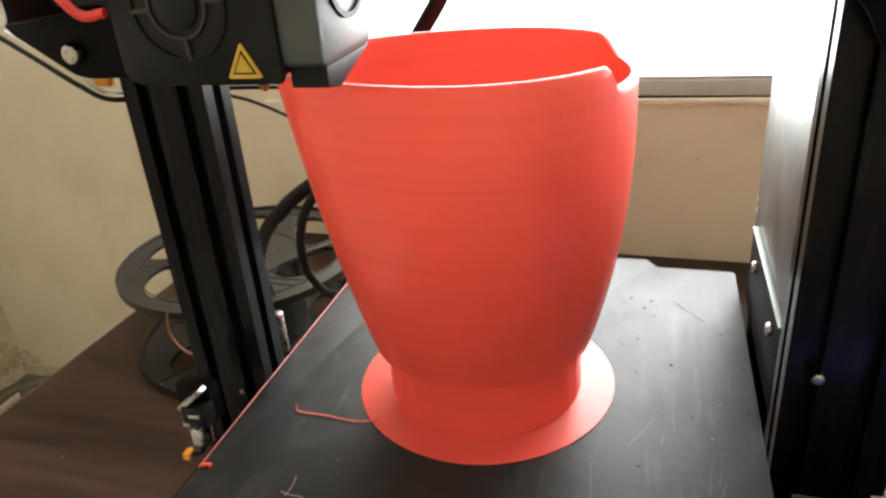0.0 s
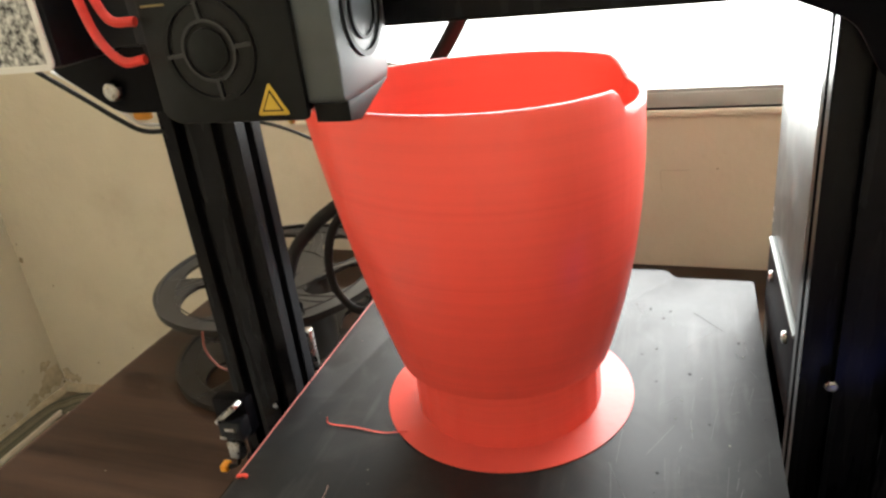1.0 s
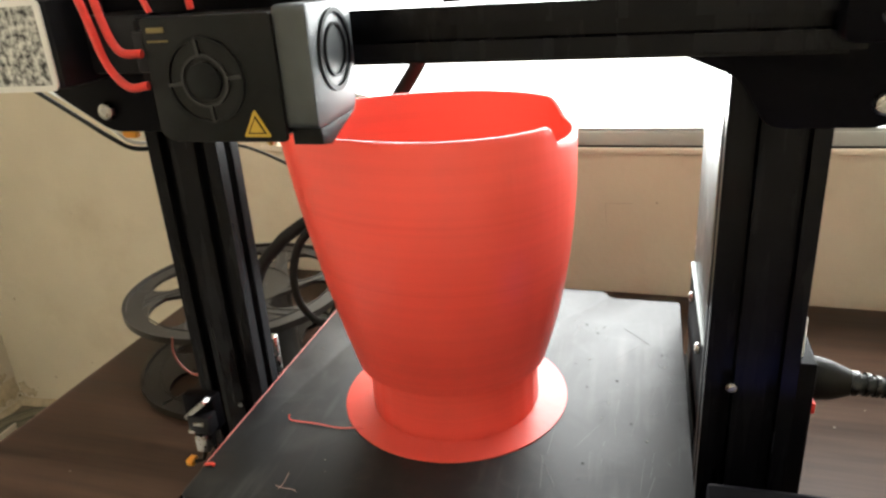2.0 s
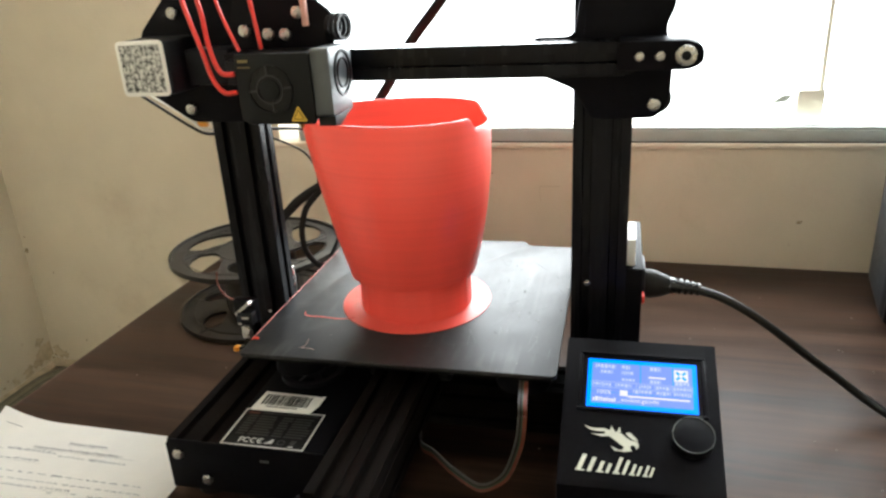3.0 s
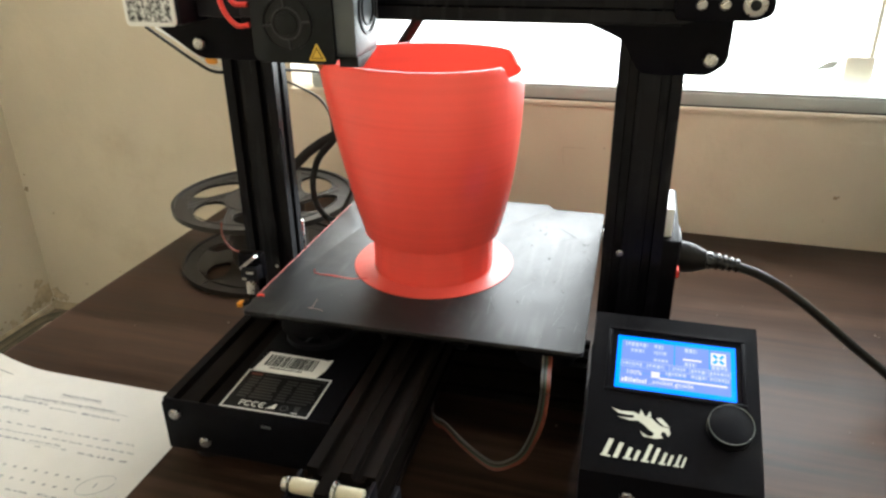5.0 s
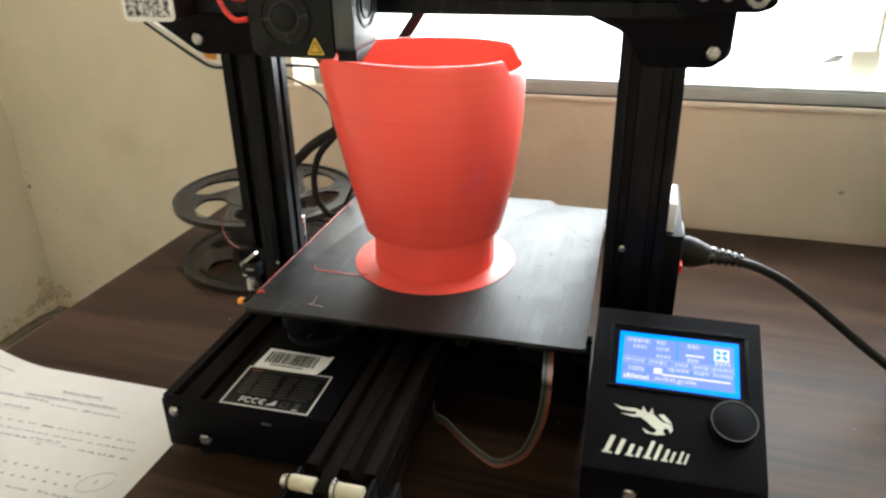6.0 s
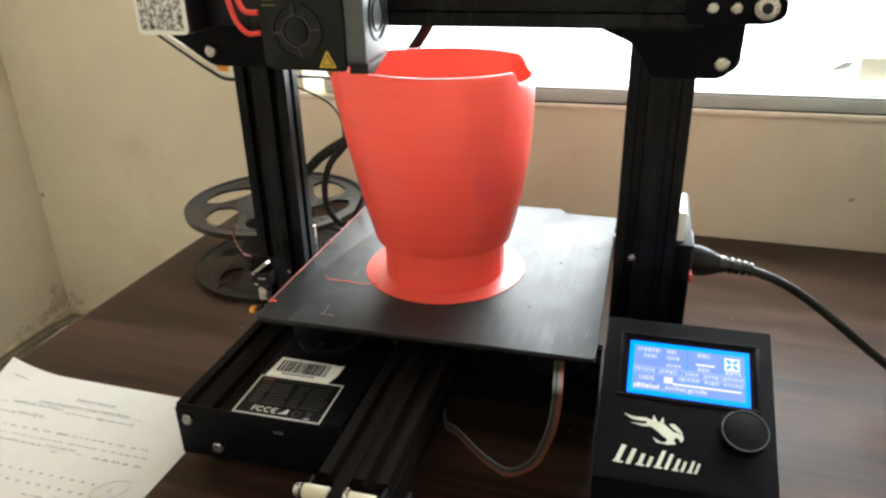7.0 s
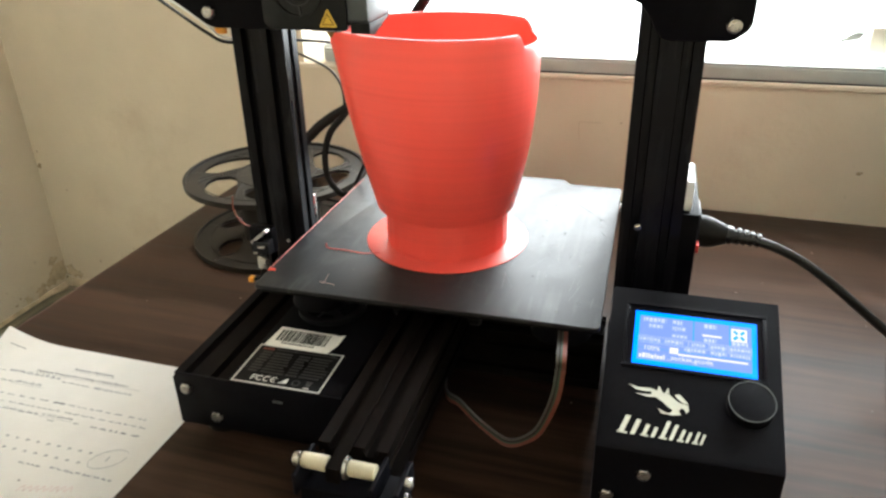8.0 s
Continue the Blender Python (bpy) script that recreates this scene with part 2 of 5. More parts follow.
SHEET = sheet_material()
RED = red_plastic()
GLASS = glass_material()
PALETHREAD = mat("pale_filament_wisp", (0.5, 0.3, 0.26), 0.5, var=0.15, scale=300)
PINKTHREAD = mat("dusty_pink_filament", (0.42, 0.13, 0.11), 0.5, var=0.15, scale=300)
FEEDTUBE = mat("milky_pink_tube", (0.66, 0.36, 0.30), 0.35, var=0.1, scale=300)
SCUFF = mat("grey_scuff", (0.052, 0.052, 0.05), 0.55, var=0.3, scale=300)
REDTHREAD = mat("red_filament", (0.75, 0.07, 0.045), 0.4, var=0.1, scale=300)

# ---- mesh helpers ----
PLACE = {}


def thing(name, base, label, category, group="", kind=""):
    ob = new(name)
    ob.empty_display_size = 0.02
    ob.location = base
    PLACE[ob] = Matrix.Translation(base)
    return tagged(ob, label, category, group, kind)


def finish(name, bm, material, smooth=True):
    me = bpy.data.meshes.new(name)
    bmesh.ops.recalc_face_normals(bm, faces=bm.faces)
    c = Vector((0, 0, 0))
    for v in bm.verts:
        c += v.co
    c /= max(1, len(bm.verts))
    bmesh.ops.translate(bm, verts=bm.verts, vec=-c)
    bm.to_mesh(me)
    bm.free()
    me.materials.append(material)
    if smooth:
        me.shade_smooth()
        me.set_sharp_from_angle(angle=radians(35))
    return me, c


def part(name, bm, material, parent, label="", smooth=True):
    """One mesh under a thing or a part."""
    me, c = finish(name, bm, material, smooth)
    ob = new(name, me)
    ob.parent = parent
    ob.matrix_parent_inverse = PLACE[parent].inverted()
    ob.location = c
    PLACE[ob] = Matrix.Translation(c)
    return tagged(ob, label)


def solo(name, bm, material, label, category, group="", kind="", smooth=True):
    """A thing that is one mesh."""
    me, c = finish(name, bm, material, smooth)
    ob = new(name, me)
    ob.location = c
    PLACE[ob] = Matrix.Translation(c)
    return tagged(ob, label, category, group, kind)


def box(x0, x1, y0, y1, z0, z1, bevel=0.0, seg=2, m=None, bm=None):
    b = bmesh.new()
    bmesh.ops.create_cube(b, size=1)
    for v in b.verts:
        v.co = Vector((x0 + (v.co.x + 0.5) * (x1 - x0), y0 + (v.co.y + 0.5) * (y1 - y0), z0 + (v.co.z + 0.5) * (z1 - z0)))
    if bevel:
        bmesh.ops.bevel(b, geom=list(b.edges), offset=bevel, segments=seg, profile=0.5, affect="EDGES")
    if m is not None:
        bmesh.ops.transform(b, matrix=m, verts=b.verts)
    return join(bm, b)


def join(bm, b):
    if bm is None:
        return b
    me = bpy.data.meshes.new("tmp")
    b.to_mesh(me)
    b.free()
    bm.from_mesh(me)
    bpy.data.meshes.remove(me)
    return bm


def cyl(p, q, r, r2=None, seg=24, bevel=0.0, bm=None):
    """A round bar from p to q."""
    p, q = Vector(p), Vector(q)
    b = bmesh.new()
    bmesh.ops.create_cone(b, cap_ends=True, segments=seg, radius1=r, radius2=r if r2 is None else r2, depth=(q - p).length)
    if bevel:
        caps = [e for e in b.edges if all(abs(abs(v.co.z) - (q - p).length / 2) < 1e-7 for v in e.verts)]
        bmesh.ops.bevel(b, geom=caps, offset=bevel, segments=2, profile=0.5, affect="EDGES")
    turn = (q - p).to_track_quat("Z", "Y").to_matrix().to_4x4()
    bmesh.ops.transform(b, matrix=Matrix.Translation((p + q) / 2) @ turn, verts=b.verts)
    return join(bm, b)


def prism(points, depth, m, bevel=0.0, bm=None):
    """A flat outline in local x, y, thickened along local z from 0 to depth, then placed by m."""
    b = bmesh.new()
    vs = [b.verts.new((x, y, 0)) for x, y in points]
    f = b.faces.new(vs)
    r = bmesh.ops.extrude_face_region(b, geom=[f])
    bmesh.ops.translate(b, verts=[g for g in r["geom"] if isinstance(g, bmesh.types.BMVert)], vec=(0, 0, depth))
    if bevel:
        rim = [e for e in b.edges if abs(e.verts[0].co.z - e.verts[1].co.z) < 1e-9]
        bmesh.ops.bevel(b, geom=rim, offset=bevel, segments=2, profile=0.5, affect="EDGES")
    bmesh.ops.transform(b, matrix=m, verts=b.verts)
    return join(bm, b)


def ring(ro, ri, depth, m, seg=48, bm=None):
    """A flat washer of the given thickness."""
    b = bmesh.new()
    loops = []
    for r, z in ((ri, 0), (ro, 0), (ro, depth), (ri, depth)):
        loops.append([b.verts.new((r * math.cos(2 * math.pi * i / seg), r * math.sin(2 * math.pi * i / seg), z)) for i in range(seg)])
    for k in range(4):
        a, c = loops[k], loops[(k + 1) % 4]
        for i in range(seg):
            b.faces.new((a[i], a[(i + 1) % seg], c[(i + 1) % seg], c[i]))
    bmesh.ops.transform(b, matrix=m, verts=b.verts)
    return join(bm, b)


def glide(points, n=10):
    """A smooth line through the points."""
    P = [Vector(p) for p in points]
    P = [2 * P[0] - P[1]] + P + [2 * P[-1] - P[-2]]
    out = []
    for i in range(1, len(P) - 2):
        a, b, c, d = P[i - 1:i + 3]
        for k in range(n):
            t = k / n
            out.append(0.5 * (2 * b + (c - a) * t + (2 * a - 5 * b + 4 * c - d) * t * t + (3 * b - a - 3 * c + d) * t ** 3))
    return out + [P[-2]]


def tube(points, r, seg=10, n=10, flat=1.0, bm=None, up=(0.05, 0.03, 1)):
    """A cable swept along a smooth line; flat < 1 squeezes it into a ribbon."""
    line = glide(points, n)
    b = bmesh.new()
    loops = []
    up = Vector(up).normalized()
    for i, p in enumerate(line):
        d = (line[min(i + 1, len(line) - 1)] - line[max(i - 1, 0)]).normalized()
        s = d.cross(up)
        s = s.normalized() if s.length > 1e-4 else Vector((1, 0, 0))
        w = s.cross(d)
        loops.append([b.verts.new(p + s * (r * math.cos(2 * math.pi * k / seg)) + w * (r * flat * math.sin(2 * math.pi * k / seg))) for k in range(seg)])
    for a, c in zip(loops, loops[1:]):
        for k in range(seg):
            b.faces.new((a[k], a[(k + 1) % seg], c[(k + 1) % seg], c[k]))
    b.faces.new(loops[0])
    b.faces.new(loops[-1])
    return join(bm, b)


def slot_outline(nx, ny, w=0.02):
    """Cross-section of a slotted aluminium profile of nx by ny modules, centred, with a slot in the middle of every module's outer face."""
    hx, hy, o, t, d = nx * w / 2, ny * w / 2, 0.0031, 0.0012, 0.0055
    pts = []

    def side(n, start, along, inward):
        for i in range(n):
            c = (i + 0.5) * w
            for s, dep in ((c - o, 0), (c - o, t), (c - o - 0.0018, t), (c - o + 0.0004, d), (c + o - 0.0004, d), (c + o + 0.0018, t), (c + o, t), (c + o, 0)):
                pts.append((start[0] + along[0] * s + inward[0] * dep, start[1] + along[1] * s + inward[1] * dep))

    pts.append((-hx, -hy))
    side(nx, (-hx, -hy), (1, 0), (0, 1))
    pts.append((hx, -hy))
    side(ny, (hx, -hy), (0, 1), (-1, 0))
    pts.append((hx, hy))
    side(nx, (hx, hy), (-1, 0), (0, -1))
    pts.append((-hx, hy))
    side(ny, (-hx, hy), (0, -1), (1, 0))
    return pts


def profile_bar(nx, ny, length, m, w=0.02):
    return prism(slot_outline(nx, ny, w), length, m)


def screw_bm(p, d, r=0.0042, h=0.003):
    """A socket-head screw at p whose head points along d."""
    d = Vector(d).normalized()
    p = Vector(p)
    b = cyl(p, p + d * h, r, r * 0.86, 18, r * 0.16)
    return ring(r * 0.52, r * 0.40, h * 0.12, Matrix.Translation(p + d * h) @ d.to_track_quat("Z", "Y").to_matrix().to_4x4(), 6, b)


def lettering(name, text, size, m, material, parent, label=""):
    cu = bpy.data.curves.new("tmp_text", "FONT")
    cu.body, cu.size, cu.extrude, cu.align_x, cu.align_y = text, size, 0.00006, "LEFT", "BOTTOM"
    cu.resolution_u = 2
    tmp = new("tmp_text", cu)
    bpy.context.view_layer.update()
    me = bpy.data.meshes.new_from_object(tmp.evaluated_get(bpy.context.evaluated_depsgraph_get()))
    bpy.data.objects.remove(tmp)
    b = bmesh.new()
    b.from_mesh(me)
    bpy.data.meshes.remove(me)
    bmesh.ops.transform(b, matrix=m, verts=b.verts)
    return part(name, b, material, parent, label, smooth=False)


def spin_shell(rows, seg=96):
    """A closed skin from rings of (x, y, z) points, each of seg points."""
    b = bmesh.new()
    loops = [[b.verts.new(p) for p in r] for r in rows]
    for a, c in zip(loops, loops[1:]):
        for i in range(seg):
            b.faces.new((a[i], a[(i + 1) % seg], c[(i + 1) % seg], c[i]))
    return b, loops


# ---- the room ----
def wall_box(name, u0, u1, v0, v1, z0, z1, material, label, cat="wall"):
    return solo(name, box(u0, u1, v0, v1, z0, z1, m=ROOM), material, label, cat, kind="structure", smooth=False)


LZ = -0.240
UL, UR, VB, ZF, ZC = -1.074, 2.2, -3.2, -0.75, 1.95
W0, W1, WZ0, WZ1, WT = -0.601, 1.15, 0.1440, 1.4, 0.14
bm = box(UL - 0.15, W0, 0, WT, ZF, ZC, m=ROOM)
bm = box(W1, UR + 0.15, 0, WT, ZF, ZC, m=ROOM, bm=bm)
bm = box(W0, W1, 0, WT, ZF, WZ0, m=ROOM, bm=bm)
bm = box(W0, W1, 0, WT, WZ1, ZC, m=ROOM, bm=bm)
solo("wall_north", bm, WALL, "cream painted wall with stains round the window", "wall", kind="structure", smooth=False)
wall_box("wall_west", UL - 0.15, UL, VB, 0, ZF, ZC, WALL, "cream painted side wall with dirty corner")
wall_box("wall_east", UR, UR + 0.15, VB, 0, ZF, ZC, WALL, "plain cream painted side wall")
wall_box("wall_south", UL - 0.15, UR + 0.15, VB - 0.15, VB, ZF, ZC, WALL, "plain cream painted wall opposite the window")
wall_box("floor", UL - 0.15, UR + 0.15, VB - 0.15, WT, ZF - 0.1, ZF, FLOOR, "plain grey floor", "floor")
wall_box("ceiling", UL - 0.15, UR + 0.15, VB - 0.15, WT, ZC, ZC + 0.1, CEIL, "plain white ceiling", "ceiling")
bm = box(UL + 0.001, -0.6, -1.9, -0.001, ZF + 0.001, LZ, 0.004, m=ROOM)
solo("ledge", bm, LEDGE, "dusty low plaster ledge beside the table", "ledge", kind="structure")

window = thing("window_1", room(0.2, 0.05, WZ0), "bright open window with grey aluminium track", "window", kind="structure")
part("window_sill", box(W0 - 0.02, W1 + 0.02, -0.003, WT - 0.01, WZ0 - 0.005, WZ0 + 0.001, 0.0015, m=ROOM), SILL, window, "cream painted sill edge")
bm = box(-0.572, W1 - 0.001, 0.0015, 0.020, WZ0 + 0.0025, WZ0 + 0.0160, 0.0008, m=ROOM)
for v in (0.003, 0.015):
    bm = box(-0.572, W1 - 0.001, v, v + 0.004, WZ0 + 0.0150, WZ0 + 0.0195, 0.0006, m=ROOM, bm=bm)
part("window_track", bm, TRACK, window, "grey-green painted sliding track")
# Black strip in the gap below the track, drawn for its shadow line.
part("track_shadow_strip", box(-0.550, W1 - 0.001, 0.0005, 0.012, WZ0 + 0.0012, WZ0 + 0.0026, m=ROOM), RUBBER, window, smooth=False)
part("window_head", box(W0 + 0.001, W1 - 0.001, 0.006, 0.062, WZ1 - 0.03, WZ1 - 0.001, 0.002, m=ROOM), ALU, window)
part("window_stile", box(W1 - 0.03, W1 - 0.001, 0.006, 0.062, WZ0 + 0.023, WZ1 - 0.031, 0.002, m=ROOM), ALU, window)
part("sash_frame", box(0.073, 0.078, 0.036, 0.052, WZ0 + 0.023, WZ1 - 0.031, 0.001, m=ROOM), CREAM, window, "thin pale sash stile")
part("sash_foot", box(0.050, 0.080, 0.034, 0.054, WZ0 + 0.0225, WZ0 + 0.056, 0.002, m=ROOM), CREAM, window, "cream sash corner block")
pane = part("pane", box(0.082, W1 - 0.032, 0.042, 0.046, WZ0 + 0.023, WZ1 - 0.031, m=ROOM), GLASS, window, smooth=False)
pane.visible_shadow = False
part("window_latch", prism([(0, 0), (0.024, 0.004), (0.03, 0.012), (0.02, 0.012)], 0.008, ROOM @ Matrix.Translation((0.017, 0.05, 0.1815)) @ pose(0, 0, 0, 90, 0, 0)), ALU, window, "small grey latch")
part("stay_arm", prism([(0, 0), (0.085, -0.016), (0.092, -0.019), (0.082, -0.020), (0, -0.006)], 0.006, ROOM @ Matrix.Translation((-0.586, 0.03, 0.2095)) @ pose(0, 0, 0, 90, 0, 0)), STAY, window, "thin olive-brown stay arm")
part("grille_post", box(-0.596, -0.574, 0.100, 0.122, WZ0 + 0.0015, WZ1 - 0.002, 0.002, m=ROOM), CREAM, window, "cream upright bar outside")
part("stay_block", box(-0.580, -0.545, 0.012, 0.05, WZ0 + 0.0015, WZ0 + 0.022, 0.004, m=ROOM), ALU, window, "grey latch block on the track")

bm = box(-5, 6, 2.2, 2.21, -2.5, 4.5, m=ROOM)
solo("backdrop", bm, glow("white_overcast_sky", (0.98, 1.0, 0.99), SKYGLOW), "blank white overcast sky outside the window", "sky", kind="structure", smooth=False)

# spots and cracks on the wall
rnd = random.Random(7)


def blot(u, z, r, side="north"):
    b = bmesh.new()
    n = 14
    vs = []
    lift = 0.0003 + 0.0006 * ((u * 791.9 + z * 1047.29) % 1)
    for i in range(n):
        a = 2 * math.pi * i / n
        k = r * rnd.uniform(0.55, 1.25)
        p = (u + k * math.cos(a), -lift, z + k * math.sin(a)) if side == "north" else (UL + lift, u + k * math.cos(a), z + k * math.sin(a))
        vs.append(b.verts.new(ROOM @ Vector(p)))
    b.faces.new(vs)
    return b


stains = bmesh.new()
for u, z, r in ((0.061, 0.048, 0.0030), (0.0645, 0.049, 0.0015), (-1.0690, -0.0325, 0.0050), (-1.066, -0.009, 0.0016), (-1.029, -0.069, 0.0016), (-0.31, 0.105, 0.0014), (-0.2, 0.09, 0.001), (-1.00, -0.19, 0.002), (-0.93, -0.16, 0.0012), (-1.06, -0.215, 0.002)):
    stains = join(stains, blot(u, z, r))
for u, z, r in ((-0.15, -0.17, 0.002), (-0.1, -0.215, 0.002), (-0.3, -0.245, 0.003)):
    stains = join(stains, blot(u, z, r, "west"))
tagged(solo("wall_stains", stains, STAIN, "brown damp spots and nail marks on the wall", "stain", kind="stuff", smooth=False))
crack = tube([ROOM @ Vector(p) for p in ((-0.223, -0.0001, 0.0885), (-0.237, -0.0001, 0.0882), (-0.2485, -0.0001, 0.0878), (-0.2488, -0.0001, 0.079), (-0.2475, -0.0001, 0.067))], 0.00017, 6)
solo("wall_crack", crack, STAIN, "hairline crack in the cream plaster", "crack", kind="stuff")

# rough plaster fillet and soot where the wall meets the ledge
bm = bmesh.new()
n, rings = 60, []
for i in range(n + 1):
    t = i / n
    k = 0.007 + rnd.uniform(-0.0018, 0.0018)
    v = -0.0005 - 1.5 * t
    rings.append([bm.verts.new(ROOM @ Vector(p)) for p in ((UL - 0.002, v, LZ - 0.001), (UL + k, v, LZ - 0.001), (UL + k * 0.75, v, LZ + k * 0.55), (UL + k * 0.3, v, LZ + k * 0.95), (UL - 0.002, v, LZ + k * 1.1))])
for p, q in zip(rings, rings[1:]):
    for i in range(4):
        bm.faces.new((p[i], q[i], q[i + 1], p[i + 1]))
solo("plaster_fillet", bm, PLASTER, "crumbling cream plaster along the wall's foot", "trim", kind="structure")
bm = bmesh.new()
n, rings = 24, []
for i in range(n + 1):
    t = i / n
    k = 0.009 + rnd.uniform(-0.002, 0.002)
    u = UL + 0.0005 + 0.35 * t
    rings.append([bm.verts.new(ROOM @ Vector(p)) for p in ((u, -k, LZ - 0.001), (u, -k * 0.75, LZ + k * 0.6), (u, -k * 0.3, LZ + k), (u, 0.002, LZ + k * 1.15))])
for p, q in zip(rings, rings[1:]):
    for i in range(3):
        bm.faces.new((p[i], q[i], q[i + 1], p[i + 1]))
solo("plaster_fillet", bm, PLASTER, "crumbling cream plaster along the wall's foot", "trim", kind="structure")
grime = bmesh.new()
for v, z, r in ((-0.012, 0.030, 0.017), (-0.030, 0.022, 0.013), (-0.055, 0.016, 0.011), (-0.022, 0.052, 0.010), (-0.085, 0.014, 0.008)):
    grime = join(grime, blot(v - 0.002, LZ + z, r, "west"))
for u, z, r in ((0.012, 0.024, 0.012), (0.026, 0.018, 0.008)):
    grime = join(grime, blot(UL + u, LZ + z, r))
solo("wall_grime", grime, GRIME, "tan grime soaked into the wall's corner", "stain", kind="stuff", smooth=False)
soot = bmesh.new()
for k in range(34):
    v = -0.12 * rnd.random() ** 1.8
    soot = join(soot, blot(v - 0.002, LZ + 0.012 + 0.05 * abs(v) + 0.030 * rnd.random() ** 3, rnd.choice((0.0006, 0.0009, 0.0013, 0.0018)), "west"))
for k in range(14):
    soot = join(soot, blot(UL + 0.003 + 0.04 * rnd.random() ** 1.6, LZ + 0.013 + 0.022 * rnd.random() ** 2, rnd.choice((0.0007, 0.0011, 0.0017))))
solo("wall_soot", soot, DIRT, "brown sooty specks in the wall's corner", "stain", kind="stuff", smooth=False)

# ---- the table ----
TABLE = Matrix.Translation((0.305, 0.4455, 0)) @ pose(0, 0, 0, 0, 0, -2.2)
TU0, TU1, TV0, TV1 = -0.677, 1.25, -0.80, 0.0
table = thing("table", TABLE @ Vector((0.3, -0.4, ZF)), "dark walnut laminate table pushed against the wall", "table")
tt = part("tabletop", box(TU0 + 0.002, TU1 - 0.002, TV0 + 0.002, TV1, -0.025, 0, 0.001), WOOD, table, "dark brown wood-grain laminate")
PLACE[tt] = TABLE @ Matrix.Translation(tt.location)
tt.matrix_basis = PLACE[tt]
bm = box(TU0, TU0 + 0.0018, TV0, TV1, -0.026, -0.0006, m=TABLE)
bm = box(TU0, TU1, TV0, TV0 + 0.0018, -0.026, -0.0006, m=TABLE, bm=bm)
part("edge_band", bm, WOODEDGE, table)
for u in (TU0 + 0.1, TU1 - 0.1):
    for v in (TV0 + 0.08, TV1 - 0.08):
        part("leg", box(u - 0.025, u + 0.025, v - 0.025, v + 0.025, ZF, -0.026, 0.003, m=TABLE), WOODEDGE, table)

specks = bmesh.new()
for k in range(60):
    u, v = rnd.uniform(-0.62, 0.25), rnd.uniform(-0.6, -0.02)
    q = rnd.uniform(0.0003, 0.0008)
    specks = box(u - q, u + q, v - q * 0.7, v + q * 0.7, 0.0, q, m=TABLE, bm=specks)
solo("table_dust", specks, DUST, "specks of dust and plastic on the tabletop", "dust", kind="stuff", smooth=False)

# loose cables on the ledge along the side wall
for i in range(5):
    du = 0.010 + 0.0058 * i
    pts = [room(UL + 0.30, -0.004 - du, LZ + 0.0031), room(UL + 0.12, -0.003 - du, LZ + 0.0031), room(UL + 0.045 + 0.5 * du, -0.004 - du, LZ + 0.0031), room(UL + 0.014 + du, -0.020 - du, LZ + 0.0031), room(UL + du, -0.060 - 0.4 * du, LZ + 0.0031)]
    pts += [room(UL + du - 0.002 + 0.0007 * math.sin(3 * k + i), -0.2 - 0.22 * k, LZ + 0.0031) for k in range(7)]
    solo("cable", tube(pts, 0.0029, 8, 6), mat("grey_cable_%d" % i, (0.11 + 0.05 * (i % 3), 0.098 + 0.043 * (i % 3), 0.068 + 0.026 * (i % 3)), 0.5, var=0.2, scale=60), "dusty grey cable lying along the wall", "cable", group="cables along the wall")
bm = box(UL + 0.040, UL + 0.0435, -1.6, -0.056, LZ + 0.0001, LZ + 0.008, 0.001, m=ROOM)
solo("cable_tray_lip", bm, SILL, "pale strip in front of the wall cables", "trim", kind="structure")
bm = prism([(0, 0), (0.034, 0.002), (0.040, -0.050), (0.012, -0.040)], 0.002, ROOM @ Matrix.Translation((UL + 0.046, -0.042, LZ + 0.0005)))
solo("card_scrap", bm, SILL, "scrap of pale card on the ledge", "card")

# ---- the 3D printer ----
YB = 0.002
HX = -0.060
printer = thing("desktop_3d_printer", (0, 0.05, 0), "black open-frame 3D printer at work on the table", "3D printer")


def screw(p, d, parent, r=0.0042, h=0.003):
    return part("screw", screw_bm(p, d, r, h), STEEL, parent)


FRONT = pose(0, 0, 0, 90, 0, 0)  # local x, y become world x, z; depth runs towards -y


def front_plate(points, y, thick, bevel=0.0006):
    """An upright plate whose front face lies at y."""
    return prism(points, thick, Matrix.Translation((0, y + thick, 0)) @ FRONT, bevel)


# base
for sx in (-1, 1):
    rail = part("side_rail", profile_bar(2, 2, 0.295, Matrix.Translation((sx * 0.1382 + (0.0046 if sx > 0 else 0), 0.25, 0.033)) @ FRONT), DUSTYRAIL, printer)
    for y in (-0.025, 0.23):
        part("foot", cyl((sx * 0.138, y, 0), (sx * 0.138, y, 0.013), 0.014, 0.012, 20, 0.001), RUBBER, printer)
part("cross_beam", profile_bar(2, 2, 0.236, Matrix.Translation((-0.118, 0.094, 0.0212)) @ pose(0, 0, 0, 90, 0, 90)), DUSTYRAIL, printer)
part("y_rail", profile_bar(2, 2, 0.36, Matrix.Translation((-0.002, 0.253, 0.0555)) @ FRONT), DUSTYRAIL, printer)

# electronics box
cbox = part("control_box", box(-0.1175, -0.036, -0.0445, 0.135, 0.012, 0.0545, 0.0012), BLACK, printer)
endp = part("end_plate", front_plate([(-0.1585, 0.0125), (-0.0355, 0.0125), (-0.0355, 0.055), (-0.113, 0.055), (-0.118, 0.0545), (-0.1555, 0.0545), (-0.1585, 0.050)], -0.0475, 0.002), BLACK, cbox)
screw((-0.1485, -0.0475, 0.0435), (0, -1, 0), cbox, 0.0044)
screw((-0.1285, -0.0475, 0.0235), (0, -1, 0), cbox, 0.0044)
part("usb_port", box(-0.0845, -0.0775, -0.0480, -0.0474, 0.0430, 0.0450, 0.0003), PSUM, cbox)
